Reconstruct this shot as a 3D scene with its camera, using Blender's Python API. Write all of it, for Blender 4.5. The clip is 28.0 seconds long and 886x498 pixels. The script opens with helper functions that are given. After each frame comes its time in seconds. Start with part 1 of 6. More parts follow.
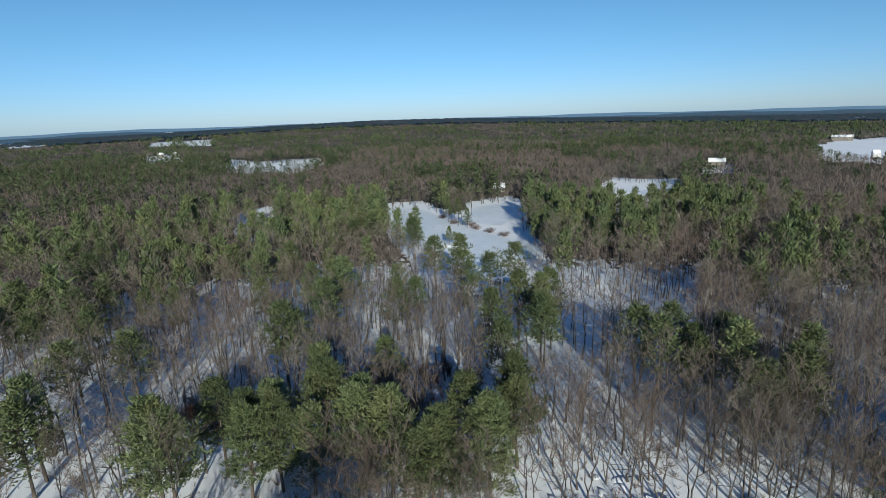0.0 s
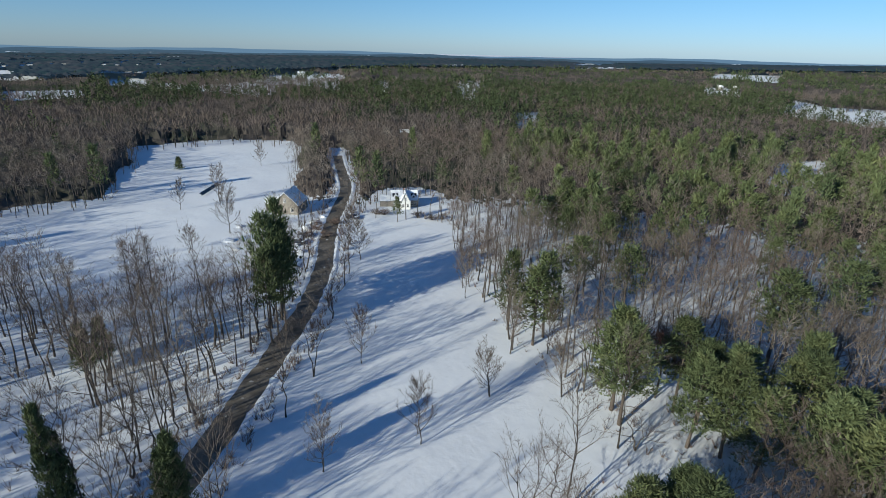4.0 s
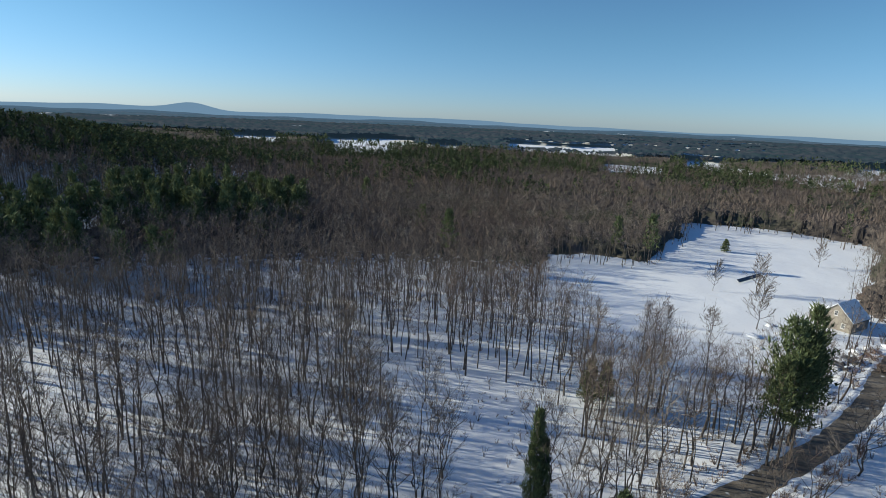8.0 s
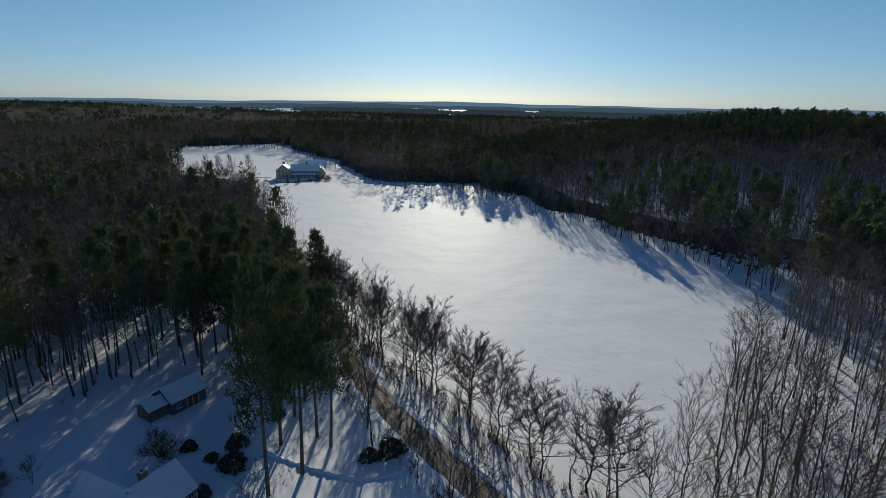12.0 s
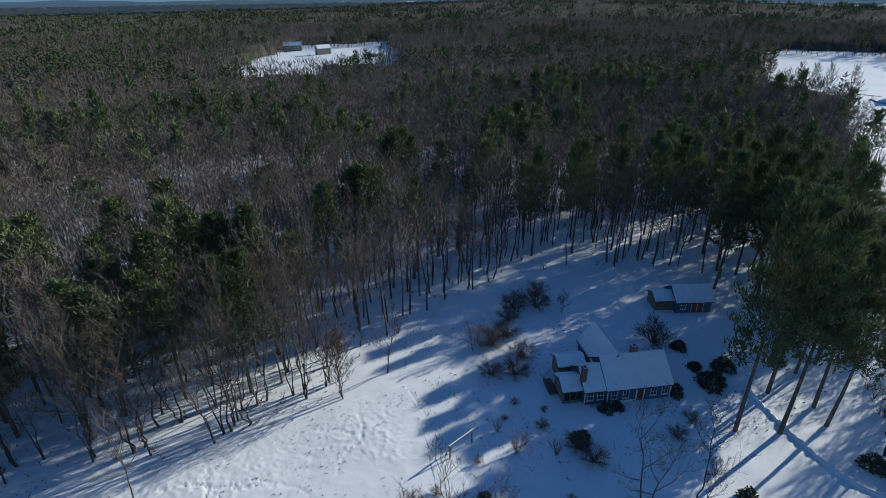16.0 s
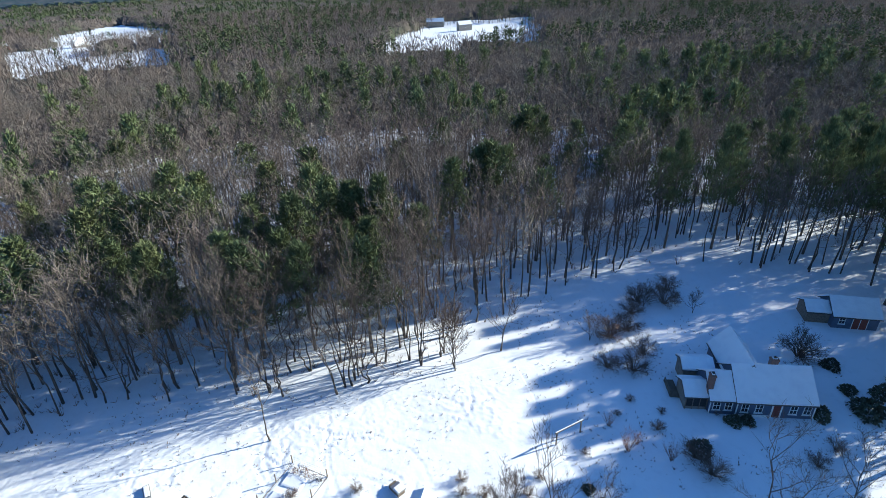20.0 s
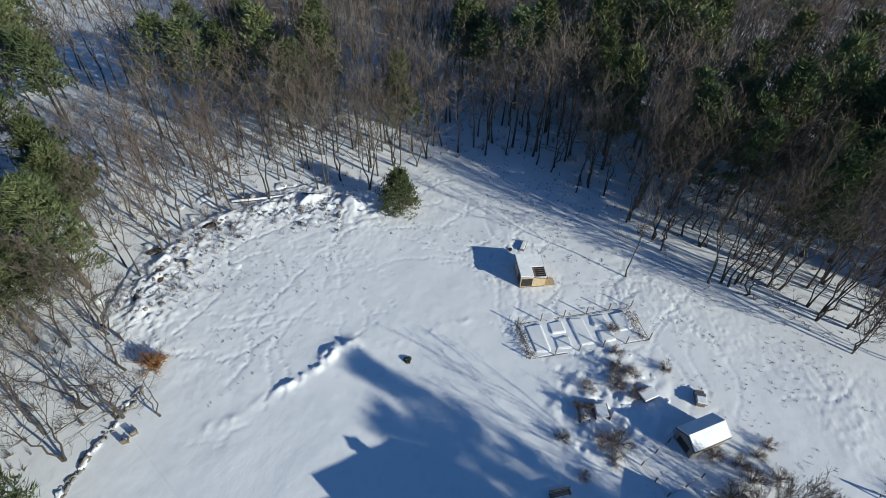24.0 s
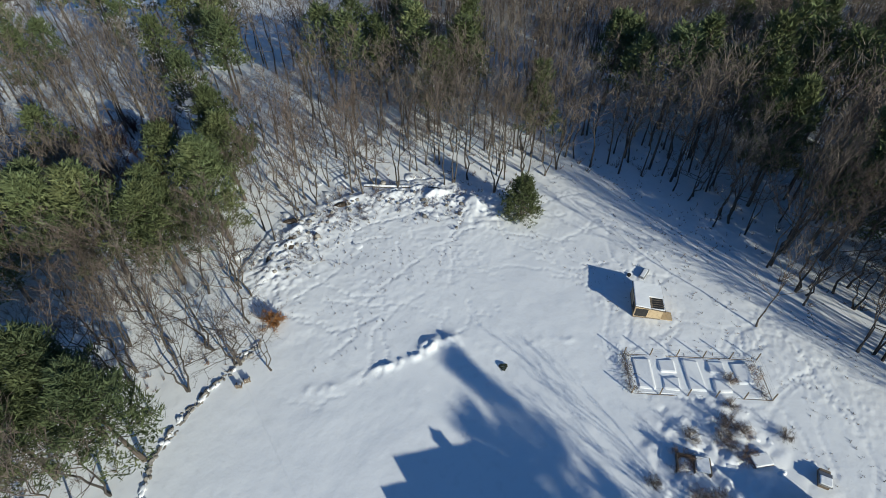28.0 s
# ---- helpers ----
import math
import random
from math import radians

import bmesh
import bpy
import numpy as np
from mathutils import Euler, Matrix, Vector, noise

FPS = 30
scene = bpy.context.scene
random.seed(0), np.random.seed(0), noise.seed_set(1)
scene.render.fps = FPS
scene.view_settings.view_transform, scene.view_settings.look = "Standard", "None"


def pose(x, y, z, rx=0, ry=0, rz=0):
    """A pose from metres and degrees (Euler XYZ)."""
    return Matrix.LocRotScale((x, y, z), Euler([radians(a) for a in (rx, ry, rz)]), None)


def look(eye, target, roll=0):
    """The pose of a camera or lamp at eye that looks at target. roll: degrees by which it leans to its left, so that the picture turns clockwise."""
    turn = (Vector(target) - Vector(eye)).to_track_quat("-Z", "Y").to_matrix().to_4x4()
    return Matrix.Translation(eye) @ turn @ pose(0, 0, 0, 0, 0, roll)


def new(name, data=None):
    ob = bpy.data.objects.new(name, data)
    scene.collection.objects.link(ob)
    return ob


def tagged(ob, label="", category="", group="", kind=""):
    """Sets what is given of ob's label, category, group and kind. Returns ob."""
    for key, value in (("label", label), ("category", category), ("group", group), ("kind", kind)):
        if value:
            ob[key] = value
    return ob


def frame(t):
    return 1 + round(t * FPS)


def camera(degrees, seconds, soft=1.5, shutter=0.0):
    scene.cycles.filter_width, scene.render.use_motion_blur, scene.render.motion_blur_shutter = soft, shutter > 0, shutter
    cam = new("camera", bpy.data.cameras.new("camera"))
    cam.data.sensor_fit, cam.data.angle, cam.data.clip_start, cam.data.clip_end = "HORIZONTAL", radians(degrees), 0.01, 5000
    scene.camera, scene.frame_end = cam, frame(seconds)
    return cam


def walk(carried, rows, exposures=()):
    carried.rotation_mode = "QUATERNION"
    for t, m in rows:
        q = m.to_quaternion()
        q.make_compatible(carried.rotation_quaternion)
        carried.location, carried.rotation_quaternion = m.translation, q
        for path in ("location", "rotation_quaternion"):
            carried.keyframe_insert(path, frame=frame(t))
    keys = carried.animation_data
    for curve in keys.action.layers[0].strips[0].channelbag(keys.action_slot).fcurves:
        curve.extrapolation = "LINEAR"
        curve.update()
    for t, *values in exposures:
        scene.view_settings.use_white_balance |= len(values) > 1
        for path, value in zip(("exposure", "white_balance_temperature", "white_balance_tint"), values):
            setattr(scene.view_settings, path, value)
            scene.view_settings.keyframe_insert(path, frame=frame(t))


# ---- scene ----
cam = camera(79.04, 28.0, soft=0.3)
PATH = [
    (0.0, 0, 0, 55, 75.82, 1.93, -0.00),
    (0.5, 0, 0, 55, 75.91, 1.54, 4.81),
    (1.0, 0, 0, 55, 75.99, 0.71, 12.18),
    (1.5, 0, 0, 55, 76.01, 0.02, 21.30),
    (2.0, 0, 0, 55, 75.87, -0.46, 29.57),
    (2.5, 0, 0, 55, 75.77, -0.86, 37.14),
    (3.0, 0, 0, 55, 75.47, -1.18, 43.20),
    (3.5, 0, 0, 55, 71.62, -1.29, 49.05),
    (5.5, 0, 0, 55, 69.44, -1.54, 66.65),
    (6.0, 0, 0, 55, 69.22, -1.55, 72.39),
    (6.5, 0, 0, 55, 72.81, -1.58, 78.47),
    (7.0, 0, 0, 55, 77.03, -1.73, 83.60),
    (7.5, 0, 0, 55, 76.65, -2.10, 93.85),
    (8.0, 0, 0, 55, 76.00, -2.45, 109.00),
    (8.5, 0, 0, 55, 75.31, -2.65, 122.94),
    (9.0, 0, 0, 55, 74.73, -2.54, 135.91),
    (9.5, 0, 0, 55, 74.34, -2.40, 148.14),
    (10.0, 0, 0, 55, 74.09, -2.29, 159.00),
    (10.5, 0, 0, 55, 74.01, -2.00, 168.29),
    (11.0, 0, 0, 55, 74.03, -1.64, 175.85),
    (11.5, 0, 0, 55, 74.14, -1.36, 181.84),
    (13.5, 0, 0, 55, 74.77, -0.13, 208.29),
    (14.0, 0, 0, 55, 74.95, -0.18, 216.90),
    (14.5, 0, 0, 55, 74.74, 0.00, 224.18),
    (15.0, 0, 0, 55, 66.72, 0.07, 231.16),
    (15.5, 0, 0, 55, 63.87, 0.16, 237.73),
    (16.0, 0, 0, 55, 64.14, 0.32, 243.71),
    (16.5, 0, 0, 55, 64.34, 0.49, 248.37),
    (17.0, 0, 0, 55, 64.59, 0.62, 252.06),
    (17.5, 0, 0, 55, 64.87, 0.77, 254.37),
    (18.0, 0, 0, 55, 65.12, 0.95, 255.62),
    (18.5, 0, 0, 55, 65.28, 1.15, 256.56),
    (19.0, 0, 0, 55, 65.40, 1.38, 257.10),
    (19.5, 0, 0, 55, 65.48, 1.60, 257.41),
    (20.0, 0, 0, 55, 62.18, 1.84, 257.56),
    (20.5, 0, 0, 55, 51.02, 1.96, 257.65),
    (22.5, 0, 0, 55, 45.50, 0.99, 276.56),
    (23.0, 0, 0, 55, 45.55, 0.04, 288.26),
    (23.5, 0, 0, 55, 45.34, -0.84, 300.46),
    (24.0, 0, 0, 55, 45.06, -1.24, 311.29),
    (24.5, 0, 0, 55, 44.84, -1.34, 319.04),
    (25.0, 0, 0, 55, 44.81, -1.06, 321.87),
    (25.5, 0, 0, 55, 44.91, -0.71, 322.92),
    (26.0, 0, 0, 55, 45.03, -0.41, 323.76),
    (26.5, 0, 0, 55, 45.14, -0.15, 324.54),
    (27.0, 0, 0, 55, 45.22, 0.11, 325.29),
    (27.5, 0, 0, 55, 45.34, 0.35, 325.97),
    (28.0, 0, 0, 55, 45.42, 0.63, 326.56),
]

EXPOSURES = [(0, 0.05, 6420, 3), (3.5, 0.05, 6420, 3), (5.5, 0.12, 6470, 3), (8, 0.28, 6850, 4), (9, 0.15, 6950, 4), (11, -0.3, 6950, 4), (14, -0.6, 7000, 2), (15, -0.5, 6700, 3), (16, 0.1, 6250, 4), (17, 0.45, 6250, 4), (18, 0.85, 6250, 4), (20, 1.15, 6250, 4), (23, 0.14, 6450, 3), (25, 0.04, 6520, 3), (28, 0.03, 6600, 2)]
walk(cam, [(t, pose(*v)) for t, *v in PATH], EXPOSURES)

# ---- light ----
SUN_AZ, SUN_EL = 173.0, 20.0  # clockwise from +y, and above the horizon, in degrees
world = bpy.data.worlds.new("winter_sky")
scene.world = world
world.use_nodes = True
wn = world.node_tree
sky = wn.nodes.new("ShaderNodeTexSky")
sky.sky_type = "NISHITA"
sky.sun_disc = False
sky.sun_elevation = radians(SUN_EL)
sky.sun_rotation = radians(SUN_AZ)
sky.altitude = 1500
sky.air_density = 1.0
sky.dust_density = 0.45
sky.ozone_density = 4.0
tint = wn.nodes.new("ShaderNodeMix")
tint.data_type, tint.blend_type = "RGBA", "MULTIPLY"
tint.inputs[0].default_value = 1.0
# clear cold winter air: deep blue overhead, cyan lower down, paler towards the horizon
around = wn.nodes.new("ShaderNodeTexCoord")
height = wn.nodes.new("ShaderNodeSeparateXYZ")
low_sky = wn.nodes.new("ShaderNodeMapRange")
low_sky.interpolation_type = "SMOOTHSTEP"
low_sky.inputs[1].default_value, low_sky.inputs[2].default_value = -0.02, 0.16
air = wn.nodes.new("ShaderNodeMix")
air.data_type = "RGBA"
air.inputs[6].default_value, air.inputs[7].default_value = (0.71, 0.87, 1.27, 1), (0.76, 1.0, 1.12, 1)
wn.links.new(around.outputs["Generated"], height.inputs[0])
wn.links.new(height.outputs[2], low_sky.inputs[0])
wn.links.new(low_sky.outputs[0], air.inputs[0])
high_sky = wn.nodes.new("ShaderNodeMapRange")
high_sky.interpolation_type = "SMOOTHSTEP"
high_sky.inputs[1].default_value, high_sky.inputs[2].default_value = 0.3, 0.75
deep = wn.nodes.new("ShaderNodeMix")
deep.data_type = "RGBA"
deep.inputs[7].default_value = (0.68, 0.96, 1.24, 1)
wn.links.new(height.outputs[2], high_sky.inputs[0])
wn.links.new(high_sky.outputs[0], deep.inputs[0])
wn.links.new(air.outputs[2], deep.inputs[6])
wn.links.new(deep.outputs[2], tint.inputs[7])
wn.links.new(sky.outputs[0], tint.inputs[6])
wn.links.new(tint.outputs[2], wn.nodes["Background"].inputs[0])
wn.nodes["Background"].inputs[1].default_value = 0.09
sun = new("sun", bpy.data.lights.new("sun", "SUN"))
sun.data.energy, sun.data.angle, sun.data.color = 4.8, radians(0.5), (1.0, 0.95, 0.84)
sun_dir = Vector((math.sin(radians(SUN_AZ)) * math.cos(radians(SUN_EL)), math.cos(radians(SUN_AZ)) * math.cos(radians(SUN_EL)), math.sin(radians(SUN_EL))))
sun.matrix_world = look(sun_dir * 100, (0, 0, 0))


# ---- materials ----
def mat(name, color, rough=0.8, metal=0.0, vary=(), bump=None, island=0.0, thing=0.0, through_light=0.0, dents=None, gloss=0.5):
    """A node material. vary: (scale, colour, low, high) noise blends; bump: (scale, height); island, thing: brightness changes from piece to piece."""
    m = bpy.data.materials.new(name)
    m.use_nodes = True
    nt = m.node_tree
    bs = nt.nodes["Principled BSDF"]
    bs.inputs["Roughness"].default_value, bs.inputs["Metallic"].default_value = rough, metal
    bs.inputs["Specular IOR Level"].default_value = gloss
    co = nt.nodes.new("ShaderNodeNewGeometry").outputs["Position"]
    rgb = nt.nodes.new("ShaderNodeRGB")
    rgb.outputs[0].default_value = (*color, 1)
    out = rgb.outputs[0]
    for scale, other, low, high in vary:
        n = nt.nodes.new("ShaderNodeTexNoise")
        n.inputs["Scale"].default_value, n.inputs["Detail"].default_value = scale, 4
        nt.links.new(co, n.inputs["Vector"])
        r = nt.nodes.new("ShaderNodeMapRange")
        r.inputs[1].default_value, r.inputs[2].default_value = low, high
        nt.links.new(n.outputs[0], r.inputs[0])
        mix = nt.nodes.new("ShaderNodeMix")
        mix.data_type = "RGBA"
        nt.links.new(r.outputs[0], mix.inputs[0])
        nt.links.new(out, mix.inputs[6])
        mix.inputs[7].default_value = (*other, 1)
        out = mix.outputs[2]
    for amount, node, socket in ((island, "ShaderNodeNewGeometry", "Random Per Island"), (thing, "ShaderNodeObjectInfo", "Random")):
        if amount:
            g = nt.nodes.new(node)
            r = nt.nodes.new("ShaderNodeMapRange")
            r.inputs[3].default_value, r.inputs[4].default_value = 1 - amount, 1 + amount
            nt.links.new(g.outputs[socket], r.inputs[0])
            hsv = nt.nodes.new("ShaderNodeHueSaturation")
            nt.links.new(r.outputs[0], hsv.inputs["Value"])
            nt.links.new(out, hsv.inputs["Color"])
            out = hsv.outputs[0]
    nt.links.new(out, bs.inputs["Base Color"])
    if bump:
        last = None
        for scale, height in bump:
            n = nt.nodes.new("ShaderNodeTexNoise")
            n.inputs["Scale"].default_value, n.inputs["Detail"].default_value = scale, 5
            nt.links.new(co, n.inputs["Vector"])
            b = nt.nodes.new("ShaderNodeBump")
            b.inputs["Strength"].default_value, b.inputs["Distance"].default_value = 1.0, height
            nt.links.new(n.outputs[0], b.inputs["Height"])
            if last:
                nt.links.new(last, b.inputs["Normal"])
            last = b.outputs[0]
        nt.links.new(last, bs.inputs["Normal"])
    if dents:
        vo = nt.nodes.new("ShaderNodeTexVoronoi")
        vo.inputs["Scale"].default_value = dents[0]
        vo.inputs["Randomness"].default_value = 1.0
        nt.links.new(co, vo.inputs["Vector"])
        dip = nt.nodes.new("ShaderNodeMapRange")
        dip.interpolation_type = "SMOOTHSTEP"
        dip.inputs[1].default_value, dip.inputs[2].default_value = 0.0, 0.32
        nt.links.new(vo.outputs["Distance"], dip.inputs[0])
        n = nt.nodes.new("ShaderNodeTexNoise")
        n.inputs["Scale"].default_value = dents[2]
        nt.links.new(co, n.inputs["Vector"])
        where = nt.nodes.new("ShaderNodeMapRange")
        where.inputs[1].default_value, where.inputs[2].default_value = 0.46, 0.58
        nt.links.new(n.outputs[0], where.inputs[0])
        b = nt.nodes.new("ShaderNodeBump")
        b.inputs["Distance"].default_value = dents[1]
        nt.links.new(where.outputs[0], b.inputs["Strength"])
        nt.links.new(dip.outputs[0], b.inputs["Height"])
        if bump:
            nt.links.new(last, b.inputs["Normal"])
        nt.links.new(b.outputs[0], bs.inputs["Normal"])
    if through_light:
        tr = nt.nodes.new("ShaderNodeBsdfTranslucent")
        nt.links.new(out, tr.inputs[0])
        add = nt.nodes.new("ShaderNodeMixShader")
        add.inputs[0].default_value = through_light
        nt.links.new(bs.outputs[0], add.inputs[1])
        nt.links.new(tr.outputs[0], add.inputs[2])
        nt.links.new(add.outputs[0], nt.nodes["Material Output"].inputs[0])
    return m


SNOW = mat("snow", (0.83, 0.85, 0.88), 0.62, vary=((0.05, (0.78, 0.8, 0.84), 0.4, 0.7), (0.9, (0.74, 0.76, 0.79), 0.55, 0.8)), bump=((0.09, 0.35), (0.5, 0.03), (3.5, 0.01)), gloss=0.06)
ROOF_SNOW = mat("roof_snow", (0.84, 0.86, 0.89), 0.6, vary=((0.8, (0.78, 0.8, 0.84), 0.45, 0.7),), bump=((0.8, 0.08), (5, 0.02)))
ICE = mat("pond_ice", (0.7, 0.75, 0.79), 0.4, vary=((0.03, (0.8, 0.83, 0.86), 0.45, 0.6), (0.2, (0.64, 0.7, 0.75), 0.5, 0.75)), bump=((0.6, 0.02),))
ASPHALT = mat("road_surface", (0.1, 0.085, 0.068), 0.8, vary=((0.25, (0.2, 0.17, 0.135), 0.42, 0.62), (1.3, (0.07, 0.06, 0.05), 0.5, 0.7), (0.6, (0.45, 0.44, 0.42), 0.66, 0.72)), bump=((8, 0.01),))
BARK = mat("grey_bark", (0.06, 0.05, 0.043), 0.9, vary=((0.4, (0.1, 0.086, 0.075), 0.45, 0.68), (6, (0.04, 0.034, 0.03), 0.5, 0.7)), thing=0.35)
TWIG = mat("bare_twigs", (0.135, 0.111, 0.094), 0.9, vary=((0.02, (0.13, 0.1, 0.085), 0.48, 0.62), (0.12, (0.25, 0.222, 0.194), 0.55, 0.72)), thing=0.3, island=0.25, gloss=0.1)
PALE_BARK = mat("pale_bark", (0.42, 0.4, 0.36), 0.85, vary=((3, (0.2, 0.18, 0.16), 0.5, 0.65),), thing=0.2)
NEEDLE = mat("pine_needles", (0.106, 0.13, 0.062), 0.8, vary=((0.25, (0.142, 0.158, 0.073), 0.48, 0.64), (0.05, (0.085, 0.11, 0.056), 0.48, 0.63)), island=0.35, thing=0.25, through_light=0.13, gloss=0.08)
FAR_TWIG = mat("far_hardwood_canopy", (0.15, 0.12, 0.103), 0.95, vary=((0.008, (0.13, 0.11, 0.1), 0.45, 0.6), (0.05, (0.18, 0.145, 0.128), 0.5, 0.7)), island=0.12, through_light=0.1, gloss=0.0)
# far needles: colour darkened for the self-shade that the sparse far crowns lack
FAR_NEEDLE_SHADED = mat("far_pine_self_shade", (0.062, 0.08, 0.042), 0.9, vary=((0.02, (0.078, 0.094, 0.048), 0.45, 0.6),), island=0.3, through_light=0.08, gloss=0.0)
PINE_BARK = mat("pine_bark", (0.1, 0.08, 0.066), 0.95, vary=((1.5, (0.15, 0.125, 0.1), 0.5, 0.65),), thing=0.2)
RUST_LEAF = mat("dry_oak_leaves", (0.3, 0.14, 0.05), 0.8, island=0.35, thing=0.2, through_light=0.25)
SHRUB = mat("shrub_twigs", (0.14, 0.108, 0.09), 0.9, vary=((0.3, (0.2, 0.13, 0.1), 0.45, 0.65),), island=0.3, thing=0.25)
WET_BRUSH = mat("dark_red_brush", (0.13, 0.072, 0.06), 0.9, vary=((0.3, (0.1, 0.062, 0.055), 0.45, 0.65),), island=0.3, gloss=0.1)
RED_SHRUB = mat("russet_shrub_twigs", (0.26, 0.12, 0.07), 0.9, island=0.3)
BLUE_WALL = mat("slate_blue_clapboard", (0.085, 0.12, 0.18), 0.6, vary=((1.2, (0.07, 0.1, 0.15), 0.45, 0.65),), thing=0.06)
WHITE_PAINT = mat("white_paint", (0.78, 0.78, 0.76), 0.5, vary=((2, (0.7, 0.7, 0.68), 0.5, 0.7),))
RED_PAINT = mat("barn_red_paint", (0.2, 0.045, 0.03), 0.6, vary=((3, (0.15, 0.035, 0.025), 0.5, 0.7),))
CREAM = mat("cream_clapboard", (0.5, 0.43, 0.3), 0.6, vary=((0.8, (0.44, 0.38, 0.27), 0.45, 0.65),))
GREY_WALL = mat("weathered_shingle", (0.27, 0.24, 0.2), 0.8, vary=((1.5, (0.2, 0.175, 0.15), 0.45, 0.65),), thing=0.1)
BOARD = mat("bare_plywood", (0.55, 0.42, 0.26), 0.7, vary=((2.5, (0.45, 0.33, 0.2), 0.45, 0.65),), thing=0.12)
OLD_WOOD = mat("weathered_wood", (0.2, 0.155, 0.115), 0.85, vary=((4, (0.12, 0.1, 0.08), 0.45, 0.65),), thing=0.2)
BRICK = mat("chimney_brick", (0.24, 0.13, 0.1), 0.85, vary=((9, (0.17, 0.1, 0.08), 0.45, 0.6),), thing=0.15, bump=((12, 0.01),))
SHINGLE = mat("dark_roof_shingle", (0.06, 0.06, 0.065), 0.8, vary=((3, (0.09, 0.088, 0.085), 0.45, 0.65),))
DARK = mat("dark_opening", (0.02, 0.02, 0.022), 0.7, vary=((3, (0.035, 0.033, 0.03), 0.45, 0.65),))
METAL = mat("grey_metal", (0.35, 0.35, 0.35), 0.4, 0.8)
STONE = mat("field_stone", (0.18, 0.165, 0.15), 0.85, vary=((2, (0.35, 0.33, 0.3), 0.45, 0.65),), thing=0.2, bump=((6, 0.02),))
EARTH = mat("bare_earth", (0.075, 0.055, 0.04), 0.95, vary=((1.6, (0.045, 0.034, 0.026), 0.45, 0.6), (4, (0.5, 0.5, 0.52), 0.62, 0.68)), bump=((3, 0.08),))
GLASS = mat("window_glass", (0.03, 0.035, 0.045), 0.08)


# ---- geometry helpers ----
class Geo:
    """Gathers triangles."""

    def __init__(self):
        self.v, self.f = [], []

    def tri(self, a, b, c):
        k = len(self.v)
        self.v += [a, b, c]
        self.f.append((k, k + 1, k + 2))

    def tube(self, pts, radii, n=5):
        rings = []
        for i, (p, r) in enumerate(zip(pts, radii)):
            d = (pts[min(i + 1, len(pts) - 1)] - pts[max(i - 1, 0)]).normalized()
            a = d.orthogonal().normalized()
            b = d.cross(a)
            if r <= 0:
                rings.append([len(self.v)] * n)
                self.v.append(p)
                continue
            rings.append(list(range(len(self.v), len(self.v) + n)))
            self.v += [p + (a * math.cos(2 * math.pi * k / n) + b * math.sin(2 * math.pi * k / n)) * r for k in range(n)]
        for lo, hi in zip(rings, rings[1:]):
            for k in range(n):
                q = (k + 1) % n
                if hi[0] == hi[-1]:
                    self.f.append((lo[k], lo[q], hi[0]))
                else:
                    self.f += [(lo[k], lo[q], hi[q]), (lo[k], hi[q], hi[k])]

    def arrays(self):
        return np.array([tuple(p) for p in self.v], dtype=np.float32), np.array(self.f, dtype=np.int32)


def mesh_from(name, verts, faces, material, smooth=False):
    """A mesh from arrays of places and of triangles or quads."""
    me = bpy.data.meshes.new(name)
    k = faces.shape[1]
    me.vertices.add(len(verts))
    me.vertices.foreach_set("co", np.ascontiguousarray(verts, dtype=np.float32).ravel())
    me.loops.add(faces.size)
    me.loops.foreach_set("vertex_index", np.ascontiguousarray(faces, dtype=np.int32).ravel())
    me.polygons.add(len(faces))
    me.polygons.foreach_set("loop_start", np.arange(len(faces), dtype=np.int32) * k)
    if smooth:
        me.polygons.foreach_set("use_smooth", np.ones(len(faces), dtype=bool))
    me.materials.append(material)
    me.update(calc_edges=True)
    return me


def joined(templates, places, rng):
    """Copies of templates (arrays) at places (x, y, z, height factor, width factor), turned at random, in one pair of arrays."""
    vs, fs, base = [], [], 0
    pick = rng.integers(0, len(templates), len(places))
    turn = rng.uniform(0, 2 * np.pi, len(places))
    for k, (tv, tf) in enumerate(templates):
        sel = np.where(pick == k)[0]
        if not len(sel):
            continue
        p, a = places[sel], turn[sel]
        c, s = np.cos(a)[:, None], np.sin(a)[:, None]
        w = p[:, 4:5]
        x, y, z = tv[None, :, 0] * w, tv[None, :, 1] * w, tv[None, :, 2] * p[:, 3:4]
        out = np.stack([x * c - y * s + p[:, 0:1], x * s + y * c + p[:, 1:2], z + p[:, 2:3]], 2)
        vs.append(out.reshape(-1, 3))
        off = base + np.arange(len(sel)) * len(tv)
        fs.append((tf[None] + off[:, None, None]).reshape(-1, tf.shape[1]))
        base += len(sel) * len(tv)
    return np.concatenate(vs), np.concatenate(fs)


def part(name, bm, material, parent, label=""):
    """Links a bmesh, or a ready mesh, as one mesh object under a thing."""
    if isinstance(bm, bmesh.types.BMesh):
        me = bpy.data.meshes.new(name)
        bmesh.ops.recalc_face_normals(bm, faces=bm.faces)
        bm.to_mesh(me)
        bm.free()
        me.materials.append(material)
    else:
        me = bm
    ob = new(name, me)
    ob.parent = parent
    if label:
        ob["label"] = label
    return ob


def thing(name, m, label, category, group="", kind=""):
    e = new(name)
    e.matrix_world = m
    e.empty_display_size = 0.5
    return tagged(e, label, category, group, kind)


